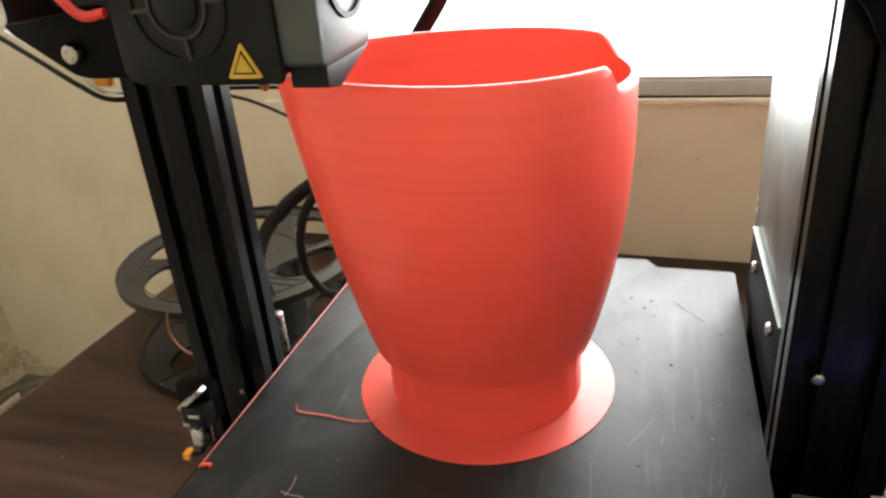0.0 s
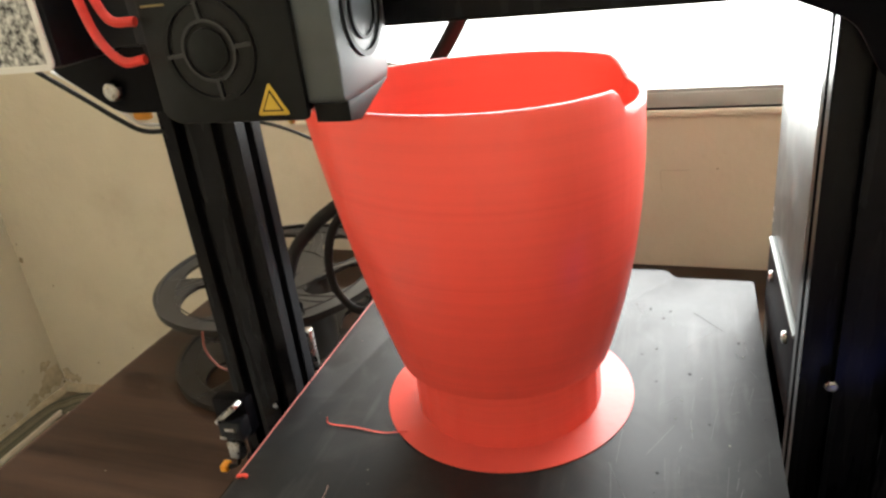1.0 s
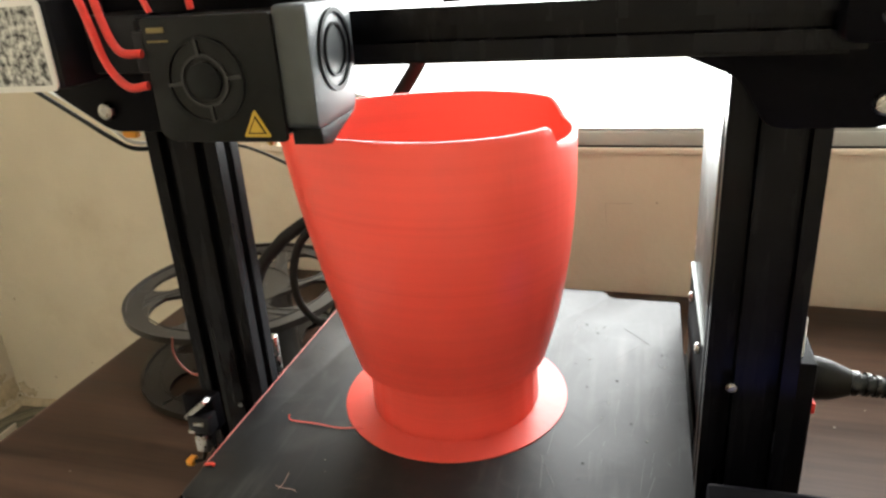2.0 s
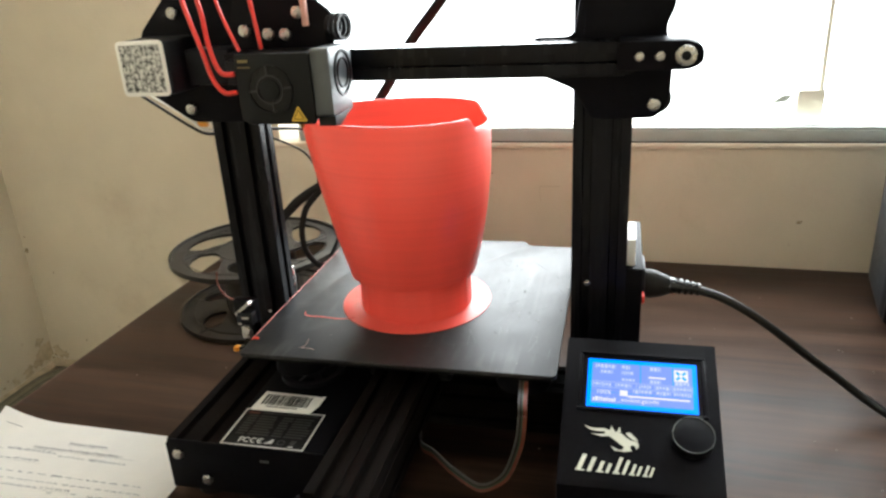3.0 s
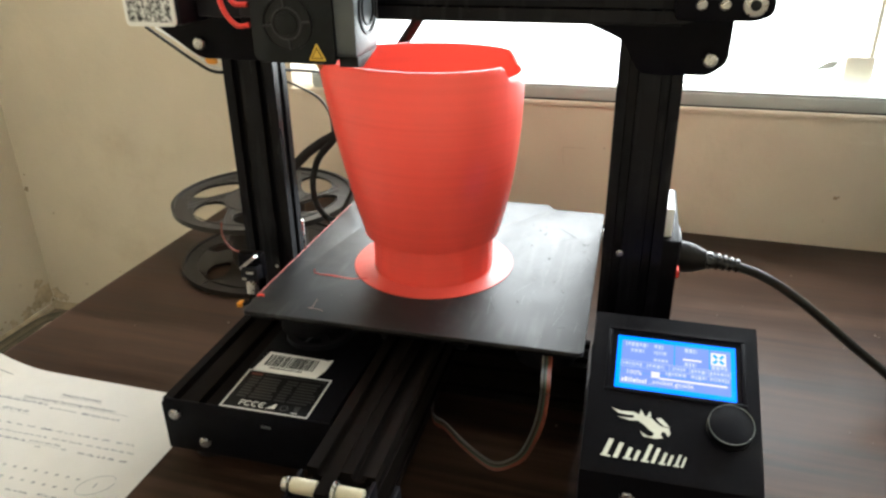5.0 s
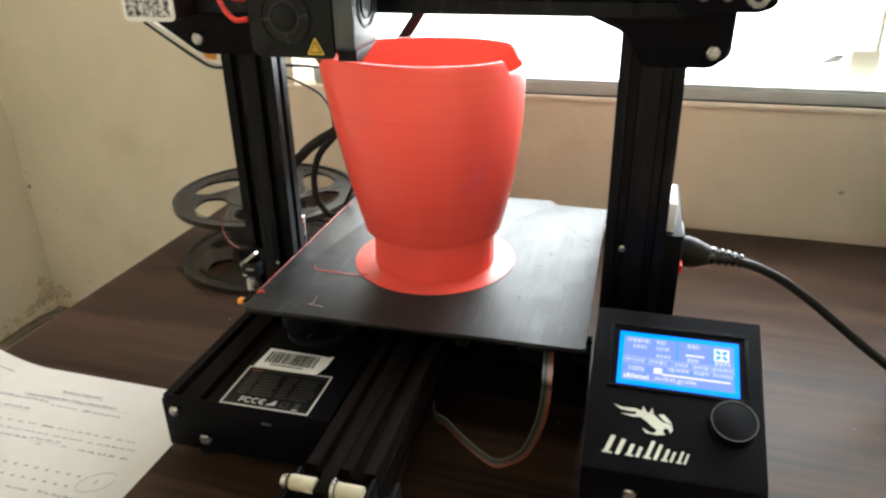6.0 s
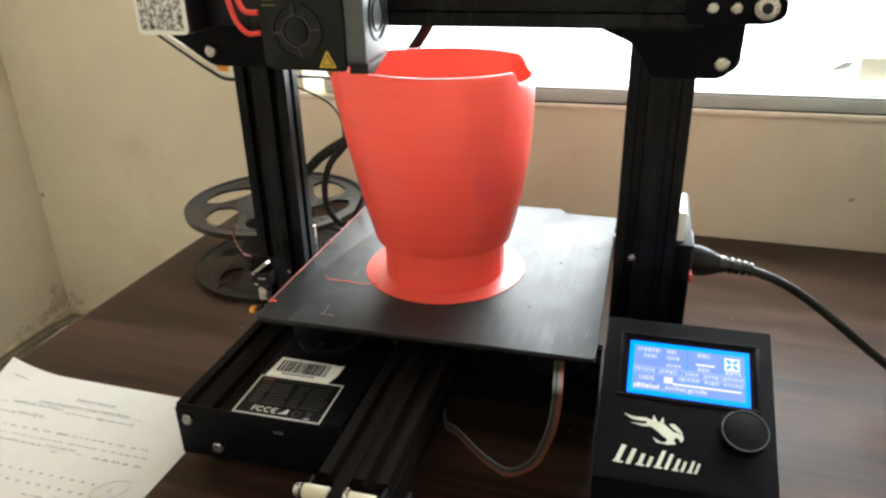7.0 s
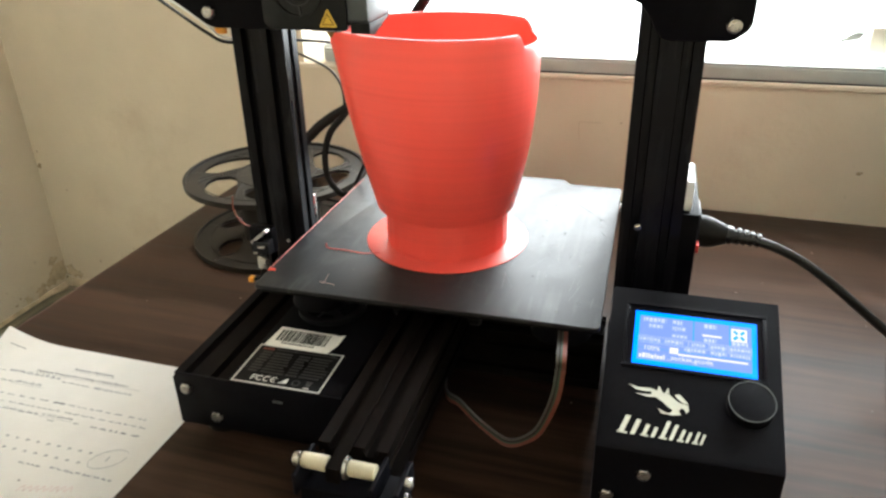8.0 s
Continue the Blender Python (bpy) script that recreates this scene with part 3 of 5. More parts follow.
LAB = Matrix.Translation((-0.1145, -0.0462, 0.0547)) @ pose(0, 0, 0, 0, 0, 0.5)
label = part("rating_label", box(0, 0.063, 0, 0.0432, 0, 0.0002, m=LAB), LABELBLK, cbox, "black rating label with pale border")
for x0, x1, y0, y1 in ((0, 0.063, 0, 0.0011), (0, 0.063, 0.0421, 0.0432), (0, 0.0011, 0.0011, 0.0421), (0.0619, 0.063, 0.0011, 0.0421)):
    part("border", box(x0, x1, y0, y1, 0.0002, 0.0004, m=LAB), LABELTXT, label, smooth=False)
def arc_mark(x, r, a0, a1, mt):
    """A plain open ring printed on the label."""
    turn = [radians(a0 + (a1 - a0) * k / 10) for k in range(11)]
    out = [(r * math.cos(q), r * math.sin(q)) for q in turn] + [(0.72 * r * math.cos(q), 0.72 * r * math.sin(q)) for q in reversed(turn)]
    part("mark", prism(out, 0.0003, LAB @ Matrix.Translation((x, 0.0066, 0.0002))), mt, label, smooth=False)


for x0, x1, y0, y1 in ((0.0118, 0.0126, 0.0040, 0.0092), (0.0126, 0.0152, 0.0084, 0.0092), (0.0126, 0.0146, 0.0062, 0.0069), (0.0266, 0.0288, 0.0062, 0.0069), (0.0505, 0.0545, 0.0026, 0.0033)):
    part("mark", box(x0, x1, y0, y1, 0.0002, 0.0005, m=LAB), LABELTXT, label, smooth=False)
arc_mark(0.0178, 0.0027, 45, 315, LABELTXT)
arc_mark(0.0232, 0.0028, 60, 300, LABELTXT)
arc_mark(0.0284, 0.0028, 60, 300, LABELTXT)
part("mark", prism([(0, 0), (0.0062, 0.0008), (0.0060, 0.0058), (0.0042, 0.0044), (0.0026, 0.0020)], 0.0003, LAB @ Matrix.Translation((0.0315, 0.0040, 0.0002))), LABELTXT, label, smooth=False)
arc_mark(0.0438, 0.0030, 0, 350, LABELDIM)
part("mark", prism([(0.0006, 0), (0.0034, 0), (0.0040, 0.0058), (0, 0.0058)], 0.0003, LAB @ Matrix.Translation((0.0505, 0.0042, 0.0002))), LABELDIM, label, smooth=False)
for i in range(8):
    for x, w in ((0.005, 0.0085), (0.0145, 0.017), (0.0325, 0.0085), (0.0425, 0.0165)):
        x += rnd.uniform(0, 0.001)
        part("print_line", box(x, x + w * rnd.uniform(0.75, 1), 0.0125 + i * 0.0031, 0.0142 + i * 0.0031, 0.0002, 0.0004, m=LAB), LABELDIM, label, smooth=False)
part("print_line", box(0.0145, 0.0600, 0.0386, 0.0398, 0.0002, 0.0004, m=LAB), LABELDIM, label, smooth=False)
part("print_line", box(0.004, 0.0125, 0.0376, 0.0400, 0.0002, 0.0004, m=LAB), BROWNW, label, "dull red mark", smooth=False)
BAR = Matrix.Translation((-0.1125, -0.0025, 0.0548)) @ pose(0, 0, 0, 0, 0, 0)
bl = part("barcode_label", prism([(0, 0), (0.048, -0.001), (0.0515, 0.010), (0.0520, 0.0235), (0.0485, 0.0215), (0.0445, 0.0222), (0.002, 0.0235)], 0.00035, BAR), TAG, cbox, "white barcode label with a curled corner")
x = 0.005
while x < 0.043:
    w = rnd.choice((0.0006, 0.0010, 0.0016))
    part("bar", box(x, x + w, 0.0062, 0.0200, 0.00035, 0.0005, m=BAR), LABELBLK, bl, smooth=False)
    x += w + rnd.choice((0.0004, 0.0006, 0.0010))
x = 0.011
while x < 0.036:
    w = rnd.uniform(0.0008, 0.0016)
    part("print_bar", box(x, x + w, 0.0032, 0.0048, 0.00035, 0.0005, m=BAR), LABELBLK, bl, smooth=False)
    x += w + 0.0007
fan = part("cooling_fan", ring(0.026, 0.021, 0.004, Matrix.Translation((-0.085, 0.055, 0.0546)), 32), PLASTIC, cbox)
part("fan_hub", cyl((-0.085, 0.055, 0.0546), (-0.085, 0.055, 0.0576), 0.01, seg=20, bevel=0.0006), PLASTIC, fan)
for k in range(7):
    a = 2 * math.pi * k / 7
    part("blade", box(0.0085, 0.0212, -0.003, 0.003, 0, 0.001, m=Matrix.Translation((-0.085, 0.055, 0.0558)) @ pose(0, 0, 0, 0, 0, math.degrees(a)) @ pose(0, 0, 0, 25, 0, 0)), PLASTIC, fan)

# belt tensioner at the rail's end
ten = part("belt_tensioner", box(-0.0250, 0.0310, -0.128, -0.1075, 0.020, 0.0615, 0.0015), BLACK, printer)
for x0, x1 in ((-0.0260, -0.0235), (0.0165, 0.0190), (0.0295, 0.0325)):
    part("side_lug", box(x0, x1, -0.133, -0.1075, 0.0600, 0.0738, 0.0008), BLACK, ten)
part("roller", cyl((-0.0245, -0.121, 0.0742), (-0.0100, -0.121, 0.0742), 0.0043, seg=20, bevel=0.0006), NYLON, ten, "ivory nylon roller")
part("roller", cyl((0.0018, -0.121, 0.0742), (0.0165, -0.121, 0.0742), 0.0043, seg=20, bevel=0.0006), NYLON, ten, "ivory nylon roller")
part("washer", cyl((-0.0004, -0.121, 0.0742), (0.0014, -0.121, 0.0742), 0.0062, seg=20, bevel=0.0004), STEEL, ten)
screw((-0.0260, -0.121, 0.0742), (-1, 0, 0), ten, 0.0042, 0.0035)
screw((0.0325, -0.121, 0.0715), (1, 0, 0), ten, 0.0036, 0.0035)
screw((0.0310, -0.124, 0.0630), (1, -0.4, 0), ten, 0.0042, 0.0035)
belt = box(-0.0092, -0.0014, -0.1275, -0.1262, 0.068, 0.0765, 0.0004)
belt = box(-0.0092, -0.0014, -0.1275, 0.24, 0.0762, 0.0775, 0.0004, bm=belt)
part("belt", belt, DUSTYRAIL, ten, "black toothed drive belt")

# bed
bed = part("bed_carriage", box(-0.075, 0.075, YB + 0.03, YB + 0.205, 0.0815, 0.0845, 0.0008), BLACK, printer)
heater = part("heated_plate", box(-0.1140, 0.1140, YB + 0.004, YB + 0.231, 0.0925, 0.0968, 0.0008), BLACK, bed)


def rounded(pts, r, n=4):
    out = []
    for i, p in enumerate(pts):
        p, a, c = Vector(p), Vector(pts[i - 1]), Vector(pts[(i + 1) % len(pts)])
        d1, d2 = (a - p).normalized(), (c - p).normalized()
        s, e = p + d1 * r, p + d2 * r
        for k in range(n + 1):
            t = k / n
            q = s.lerp(p, t).lerp(p.lerp(e, t), t)
            out.append((q.x, q.y))
    return out


sheet = part("build_sheet", prism(rounded([(-0.1175, YB), (0.1175, YB), (0.1175, YB + 0.235), (0.072, YB + 0.236), (0.066, YB + 0.246), (-0.066, YB + 0.246), (-0.072, YB + 0.236), (-0.1175, YB + 0.235)], 0.0035), 0.0031, Matrix.Translation((0, 0, 0.0969)), 0.0003), SHEET, bed, "black textured build sheet, scuffed grey")
for x in (-0.09, 0.09):
    for y in (YB + 0.046, YB + 0.205):
        kn = part("levelling_knob", cyl((x, y, 0.066), (x, y, 0.0805), 0.0215, 0.019, 28, 0.002), BLACK, bed)
        sp = bmesh.new()
        sp = tube([(x + 0.006 * math.cos(k * 1.2), y + 0.006 * math.sin(k * 1.2), 0.0845 + 0.008 * k / 24) for k in range(25)], 0.0008, 6, 2, bm=sp)
        part("spring", sp, STEEL, kn)
for x in (-0.0305, 0.0265):
    for y in (YB + 0.06, YB + 0.17):
        part("wheel", cyl((x - 0.004, y, 0.0655), (x + 0.004, y, 0.0655), 0.0118, seg=24, bevel=0.0015), RUBBER, bed)

# uprights
for cx in (-0.1365, 0.1415):
    col = part("upright", profile_bar(2, 1, 0.40, Matrix.Translation((cx, 0.094, 0.052))), ANOD, printer)
    part("foot_bracket", box(cx - 0.021, cx + 0.021, 0.0805, 0.0838, 0.030, 0.058, 0.0006), BLACK, col)
screw((0.1335, 0.0840, 0.1335), (0, -1, 0), printer, 0.0027, 0.0015)

# gantry beam and its end plates
beam = part("gantry_beam", profile_bar(1, 1, 0.305, Matrix.Translation((-0.145, 0.060, 0.302)) @ pose(0, 0, 0, 90, 0, 90)), ANOD, printer)


def lobes(pts):
    return rounded(pts, 0.006, 5)


rp = part("gantry_plate", front_plate(lobes([(0.096, 0.2910), (0.124, 0.2790), (0.134, 0.2600), (0.176, 0.2600), (0.184, 0.272), (0.1845, 0.300), (0.179, 0.318), (0.185, 0.330), (0.184, 0.360), (0.130, 0.360), (0.122, 0.3135), (0.094, 0.3135)]), 0.0705, 0.003), BLACK, printer)
for x, z in ((0.1740, 0.2695), (0.1740, 0.346), (0.1115, 0.346)):
    screw((x, 0.0705, z), (0, -1, 0), rp, 0.0046, 0.0035)
    part("wheel", cyl((x + (0.002 if x > 0.14 else -0.002), 0.089, z), (x + (0.002 if x > 0.14 else -0.002), 0.099, z), 0.0105, seg=24, bevel=0.0015), RUBBER, rp)
idl = part("belt_idler_arm", prism(rounded([(0.150, 0.2955), (0.192, 0.2955), (0.2002, 0.2990), (0.2002, 0.3090), (0.192, 0.3128), (0.150, 0.3128)], 0.004, 5), 0.03, Matrix.Translation((0, 0.0695, 0)) @ FRONT, 0.0008), BLACK, printer)
for x in (0.1630, 0.1750):
    screw((x, 0.0395, 0.3040), (0, -1, 0), idl, 0.0032, 0.0022)
part("idler_wheel", cyl((0.1898, 0.0395, 0.3042), (0.1898, 0.0365, 0.3042), 0.0062, seg=28, bevel=0.0008), STEEL, idl, "steel idler bolt")
part("idler_hub", cyl((0.1898, 0.0366, 0.3042), (0.1898, 0.0352, 0.3042), 0.0028, seg=20, bevel=0.0003), PLASTIC, idl)

lp = part("gantry_plate", front_plate(lobes([(-0.1935, 0.2805), (-0.162, 0.2595), (-0.106, 0.2595), (-0.104, 0.289), (-0.055, 0.298), (-0.055, 0.345), (-0.085, 0.374), (-0.145, 0.374), (-0.1935, 0.325)]), 0.0680, 0.003), BLACK, printer)
for x, z in ((-0.161, 0.2700), (-0.163, 0.3390), (-0.118, 0.3540)):
    screw((x, 0.0680, z), (0, -1, 0), lp, 0.0046, 0.0035)
for x in (-0.171, -0.1065):
    part("wheel", cyl((x, 0.089, 0.273), (x, 0.099, 0.273), 0.0095, seg=24, bevel=0.0015), RUBBER, lp)
motor = part("drive_motor", box(-0.1875, -0.1490, 0.0315, 0.0678, 0.2865, 0.3235, 0.003), PLASTIC, lp)
part("motor_cap", box(-0.1480, -0.1130, 0.0480, 0.0678, 0.2900, 0.3150, 0.002), PLASTIC, lp)
tag = part("tag", prism(rounded([(-0.1885, 0.2858), (-0.1515, 0.2862), (-0.1515, 0.3240), (-0.1885, 0.3236)], 0.004, 5), 0.0012, Matrix.Translation((0, 0.0313, 0)) @ FRONT, 0.0002), TAG, motor, "white square tag with grey print")
part("tag_print", prism([(-0.1858, 0.2886), (-0.1542, 0.2888), (-0.1542, 0.3212), (-0.1858, 0.3208)], 0.0002, Matrix.Translation((0, 0.0300, 0)) @ FRONT), TAGGREY, tag, "plain mottled grey square", smooth=False)
part("motor_cable", tube([(-0.207, 0.074, 0.2790), (-0.188, 0.078, 0.2640), (-0.172, 0.078, 0.2540), (-0.161, 0.080, 0.2480), (-0.150, 0.092, 0.2460), (-0.140, 0.112, 0.2440), (-0.125, 0.124, 0.2420), (-0.108, 0.140, 0.2380), (-0.100, 0.165, 0.2300)], 0.0012, 8), RUBBER, lp)
part("motor_cable", tube([(-0.199, 0.074, 0.2785), (-0.183, 0.077, 0.2675), (-0.169, 0.078, 0.2572), (-0.164, 0.082, 0.2510), (-0.152, 0.094, 0.2470)], 0.0009, 8), TAG, lp, "pale motor wire")
part("connector", box(-0.1690, -0.1610, 0.083, 0.087, 0.2525, 0.2585, 0.0006), ORANGE, lp, "orange lit plug")

part("x_belt", box(-0.10, 0.155, 0.0520, 0.0575, 0.2905, 0.2917, 0.0003), RUBBER, printer, "black toothed belt under the beam")

# print head, resting towards the tag's side of the beam
head = part("print_head", box(HX - 0.0205, HX + 0.026, 0.002, 0.0485, 0.2735, 0.3155, 0.0015), HEADPL, printer)
cover = part("front_cover", front_plate(rounded([(HX - 0.0225, 0.2755), (HX - 0.018, 0.2725), (HX + 0.028, 0.2725), (HX + 0.028, 0.3165), (HX - 0.0225, 0.3165)], 0.002), -0.001, 0.0025), HEADPL, head)
YF = -0.001
ringm = Matrix.Translation((HX, YF, 0.2945)) @ FRONT
part("fan_ring", ring(0.0152, 0.0138, 0.0012, ringm), HEADPL, cover)
part("fan_well", cyl((HX, YF - 0.0001, 0.2945), (HX, YF - 0.0004, 0.2945), 0.0137, seg=40), RUBBER, cover)
part("fan_ring", ring(0.0092, 0.0082, 0.0012, ringm), GUARD, cover)
part("fan_hub", cyl((HX, YF - 0.0004, 0.2945), (HX, YF - 0.0014, 0.2945), 0.0066, seg=32, bevel=0.0004), HEADPL, cover)
for a in (0, 90, 180, 270):
    part("fan_guard_spoke", box(0.0082, 0.0146, -0.0006, 0.0006, 0.0003, 0.0013, m=ringm @ pose(0, 0, 0, 0, 0, a + 5)), GUARD, cover)
tri = part("warning_sticker", prism(rounded([(HX + 0.0115, 0.2745), (HX + 0.0225, 0.2745), (HX + 0.017, 0.2845)], 0.0012), 0.0003, Matrix.Translation((0, YF - 0.0001, 0)) @ FRONT), YELLOW, cover, "yellow triangular heat warning sticker")
part("sticker_border", prism([(HX + 0.0134, 0.2757), (HX + 0.0206, 0.2757), (HX + 0.017, 0.2822)], 0.0002, Matrix.Translation((0, YF - 0.0004, 0)) @ FRONT), LABELBLK, tri, smooth=False)
part("sticker_sign", prism([(HX + 0.0142, 0.2762), (HX + 0.0198, 0.2762), (HX + 0.017, 0.2812)], 0.0002, Matrix.Translation((0, YF - 0.0006, 0)) @ FRONT), YELLOW, tri, smooth=False)
part("gold_mark", box(HX - 0.0200, HX - 0.0130, YF - 0.0004, YF, 0.3112, 0.3130, 0.0002), GOLD, cover, "small gold mark")
part("gold_mark", box(HX - 0.0205, HX - 0.0120, YF - 0.0004, YF, 0.3080, 0.3087, 0.0002), GOLD, cover, "thin gold bar")
side = part("side_fan", prism(rounded([(0.0005, 0.2765), (0.036, 0.2765), (0.040, 0.288), (0.040, 0.3175), (0.0005, 0.3185)], 0.003), 0.0125, Matrix.Translation((HX + 0.0275, 0, 0)) @ pose(0, 0, 0, 90, 0, 90), 0.001), GREYPL, head, "pale grey side blower")
sidem = Matrix.Translation((HX + 0.040, 0.0215, 0.301)) @ pose(0, 0, 0, 90, 0, 90)
part("blower_ring", ring(0.0145, 0.0128, 0.0009, sidem), HEADPL, side)
part("blower_ring", ring(0.0095, 0.0085, 0.0009, sidem), HEADPL, side)
part("blower_duct", prism([(0.004, 0.2765), (0.004, 0.2705), (0.012, 0.2690), (0.037, 0.2765)], 0.0115, Matrix.Translation((HX + 0.0278, 0, 0)) @ pose(0, 0, 0, 90, 0, 90), 0.0004), HEADPL, head, "dark slanting air duct")
noz = part("heater_block", box(HX - 0.005, HX + 0.014, 0.022, 0.038, 0.2675, 0.2735, 0.0006), STEEL, head)
part("nozzle", cyl((HX + 0.004, 0.030, 0.2675), (HX + 0.004, 0.030, 0.2632), 0.0032, 0.0007, 16), BRASS, noz)
part("wiring_block", box(HX - 0.040, HX - 0.0210, 0.018, 0.0440, 0.2905, 0.3150, 0.0015), BLACK, head)
part("terminal_block", box(HX - 0.035, HX - 0.0215, 0.010, 0.0180, 0.2960, 0.3110, 0.0008), PLASTIC, head)
part("carriage_plate", front_plate(lobes([(HX - 0.044, 0.314), (HX + 0.030, 0.314), (HX + 0.032, 0.336), (HX + 0.012, 0.352), (HX - 0.038, 0.348)]), 0.036, 0.003), BLACK, head)
for x, z in ((HX - 0.031, 0.3275), (HX - 0.014, 0.3250), (HX - 0.002, 0.3245), (HX + 0.008, 0.3380)):
    screw((x, 0.036, z), (0, -1, 0), head, 0.0044, 0.0032)
for k in range(3):
    part("hose_coil", ring(0.0088, 0.0068, 0.0026, Matrix.Translation((HX + 0.0285 + 0.0034 * k, 0.040, 0.3275)) @ pose(0, 0, 0, 90, 0, 78)), RUBBER, head)
part("head_wire", tube([(HX - 0.055, 0.000, 0.372), (HX - 0.048, -0.004, 0.345), (HX - 0.041, -0.004, 0.318), (HX - 0.037, -0.004, 0.302), (HX - 0.030, -0.004, 0.2935), (HX - 0.0222, -0.003, 0.2935)], 0.0015, 10), REDWIRE, head, "red silicone wire")
part("head_wire", tube([(HX - 0.046, -0.001, 0.372), (HX - 0.038, -0.004, 0.345), (HX - 0.036, -0.004, 0.322), (HX - 0.031, -0.004, 0.3065), (HX - 0.0222, -0.003, 0.3045)], 0.0015, 10), REDWIRE, head, "red silicone wire")
part("head_wire", tube([(HX - 0.036, 0.004, 0.372), (HX - 0.027, 0.000, 0.342), (HX - 0.018, 0.000, 0.318)], 0.0011, 10), REDWIRE, head, "red silicone wire")
part("filament_tube", tube([(HX - 0.008, 0.010, 0.318), (HX - 0.009, 0.006, 0.345), (HX - 0.012, 0.004, 0.380)], 0.0013, 10), REDWIRE, head, "red filament feed")
part("filament_tube", tube([(HX + 0.016, 0.028, 0.330), (HX + 0.017, 0.024, 0.352), (HX + 0.014, 0.020, 0.385)], 0.0022, 10), FEEDTUBE, head, "milky feed tube with red filament inside")

# power supply behind the upright, and its switch box
psu = part("power_supply", box(0.1245, 0.1575, 0.1055, 0.2320, 0.062, 0.2300, 0.0012), PSUM, printer, "grey steel power supply")
for z in (0.1445, 0.1515):
    part("vent_hole", cyl((0.1246, 0.2285, z), (0.1243, 0.2285, z), 0.0013, seg=12), WHITE, psu)
part("mount_plate", prism([(0.108, 0.1395), (0.214, 0.1395), (0.214, 0.096), (0.108, 0.096)], 0.0022, Matrix.Translation((0.1219, 0, 0)) @ pose(0, 0, 0, 90, 0, 90), 0.0004), BLACK, psu)
part("mount_edge", box(0.1212, 0.1245, 0.108, 0.2135, 0.1396, 0.1412, 0.0004), PSUM, psu)
for y in (0.128, 0.190):
    screw((0.1219, y, 0.128), (-1, 0, 0), psu, 0.0034, 0.002)
cov = part("switch_cover", box(0.1245, 0.1745, 0.1045, 0.2135, 0.058, 0.1370, 0.0015), BLACK, psu)
# White base colour stands in for window light reflected off the metal.
part("terminal_plate", box(0.1580, 0.1685, 0.110, 0.150, 0.1371, 0.1590, 0.001), WHITE, cov, "metal terminal cover, coloured white for its reflection")
part("rocker_switch", box(0.1742, 0.1768, 0.108, 0.118, 0.1065, 0.1128, 0.0008), REDWIRE, cov, "red rocker switch")
part("power_inlet", box(0.1742, 0.1765, 0.118, 0.146, 0.110, 0.132, 0.0008), PLASTIC, cov)

# limit switch, lead screw and wires by the other upright
lim = part("limit_switch", box(-0.150, -0.131, 0.058, 0.066, 0.094, 0.115, 0.0008), BLACK, printer)
part("switch_body", box(-0.1435, -0.1305, 0.050, 0.0585, 0.0965, 0.1075, 0.0008), PLASTIC, lim)
part("lever", box(-0.0085, 0.0085, -0.001, 0.006, -0.0012, 0.0012, 0.0004, m=Matrix.Translation((-0.1388, 0.052, 0.1105)) @ pose(0, 0, 0, 0, -40, 0)), STEEL, lim)
part("contact", box(-0.1395, -0.1335, 0.0492, 0.0502, 0.1025, 0.1045, 0.0002), STEEL, lim)
part("contact", box(-0.1435, -0.1400, 0.0492, 0.0502, 0.0972, 0.0990, 0.0002), STEEL, lim)
part("switch_tab", box(-0.1415, -0.1340, 0.050, 0.056, 0.0845, 0.0950, 0.0008), STEEL, lim)
screw((-0.1315, 0.0835, 0.094), (0, -1, 0), lim, 0.0016, 0.001)
part("lead_screw", cyl((-0.1265, 0.1215, 0.060), (-0.1265, 0.1215, 0.119), 0.0032, seg=16, bevel=0.0004), STEEL, printer)
part("z_motor", box(-0.136, -0.096, 0.112, 0.152, 0.013, 0.052, 0.002), PLASTIC, printer)
part("z_bracket", box(-0.122, -0.085, 0.108, 0.160, 0.092, 0.0945, 0.0006), PSUM, printer)
plug = part("loose_connector", box(-0.1568, -0.1525, 0.057, 0.063, 0.0668, 0.0708, 0.0008), ORANGE, printer, "orange plug on the limit switch lead")
part("lead", tube([(-0.153, 0.060, 0.0685), (-0.147, 0.061, 0.071), (-0.141, 0.056, 0.084)], 0.0012, 8), RUBBER, plug)
part("lead", tube([(-0.150, 0.110, 0.085), (-0.170, 0.120, 0.0790), (-0.191, 0.130, 0.0780), (-0.199, 0.130, 0.0800), (-0.205, 0.130, 0.0860), (-0.208, 0.130, 0.0950), (-0.208, 0.132, 0.1050)], 0.0008, 8), BROWNW, lim, "thin red lead")

# ribbon cable that hangs under the bed
for i, mt in enumerate((WHITEW, RUBBER, GREENW, BROWNW, BROWNW)):
    o = i * 0.0014
    part("ribbon_wire", tube([(0.012, 0.040, 0.040), (0.020, 0.000, 0.0400 - o), (0.032, -0.010, 0.0395 - o), (0.046, -0.018, 0.0335 - o), (0.060, -0.0215, 0.0260 - o), (0.068, -0.022, 0.0235 - o), (0.077, -0.022, 0.0275 - o), (0.0855 + o * 0.4, -0.022, 0.0380 - o), (0.0925 + o * 0.8, -0.021, 0.060 - o * 0.4), (0.0950 + o * 0.8, -0.020, 0.080), (0.0945 + o * 0.8, -0.012, 0.0905), (0.089 + o * 0.8, 0.05, 0.091)], 0.00085, 8), mt, printer)

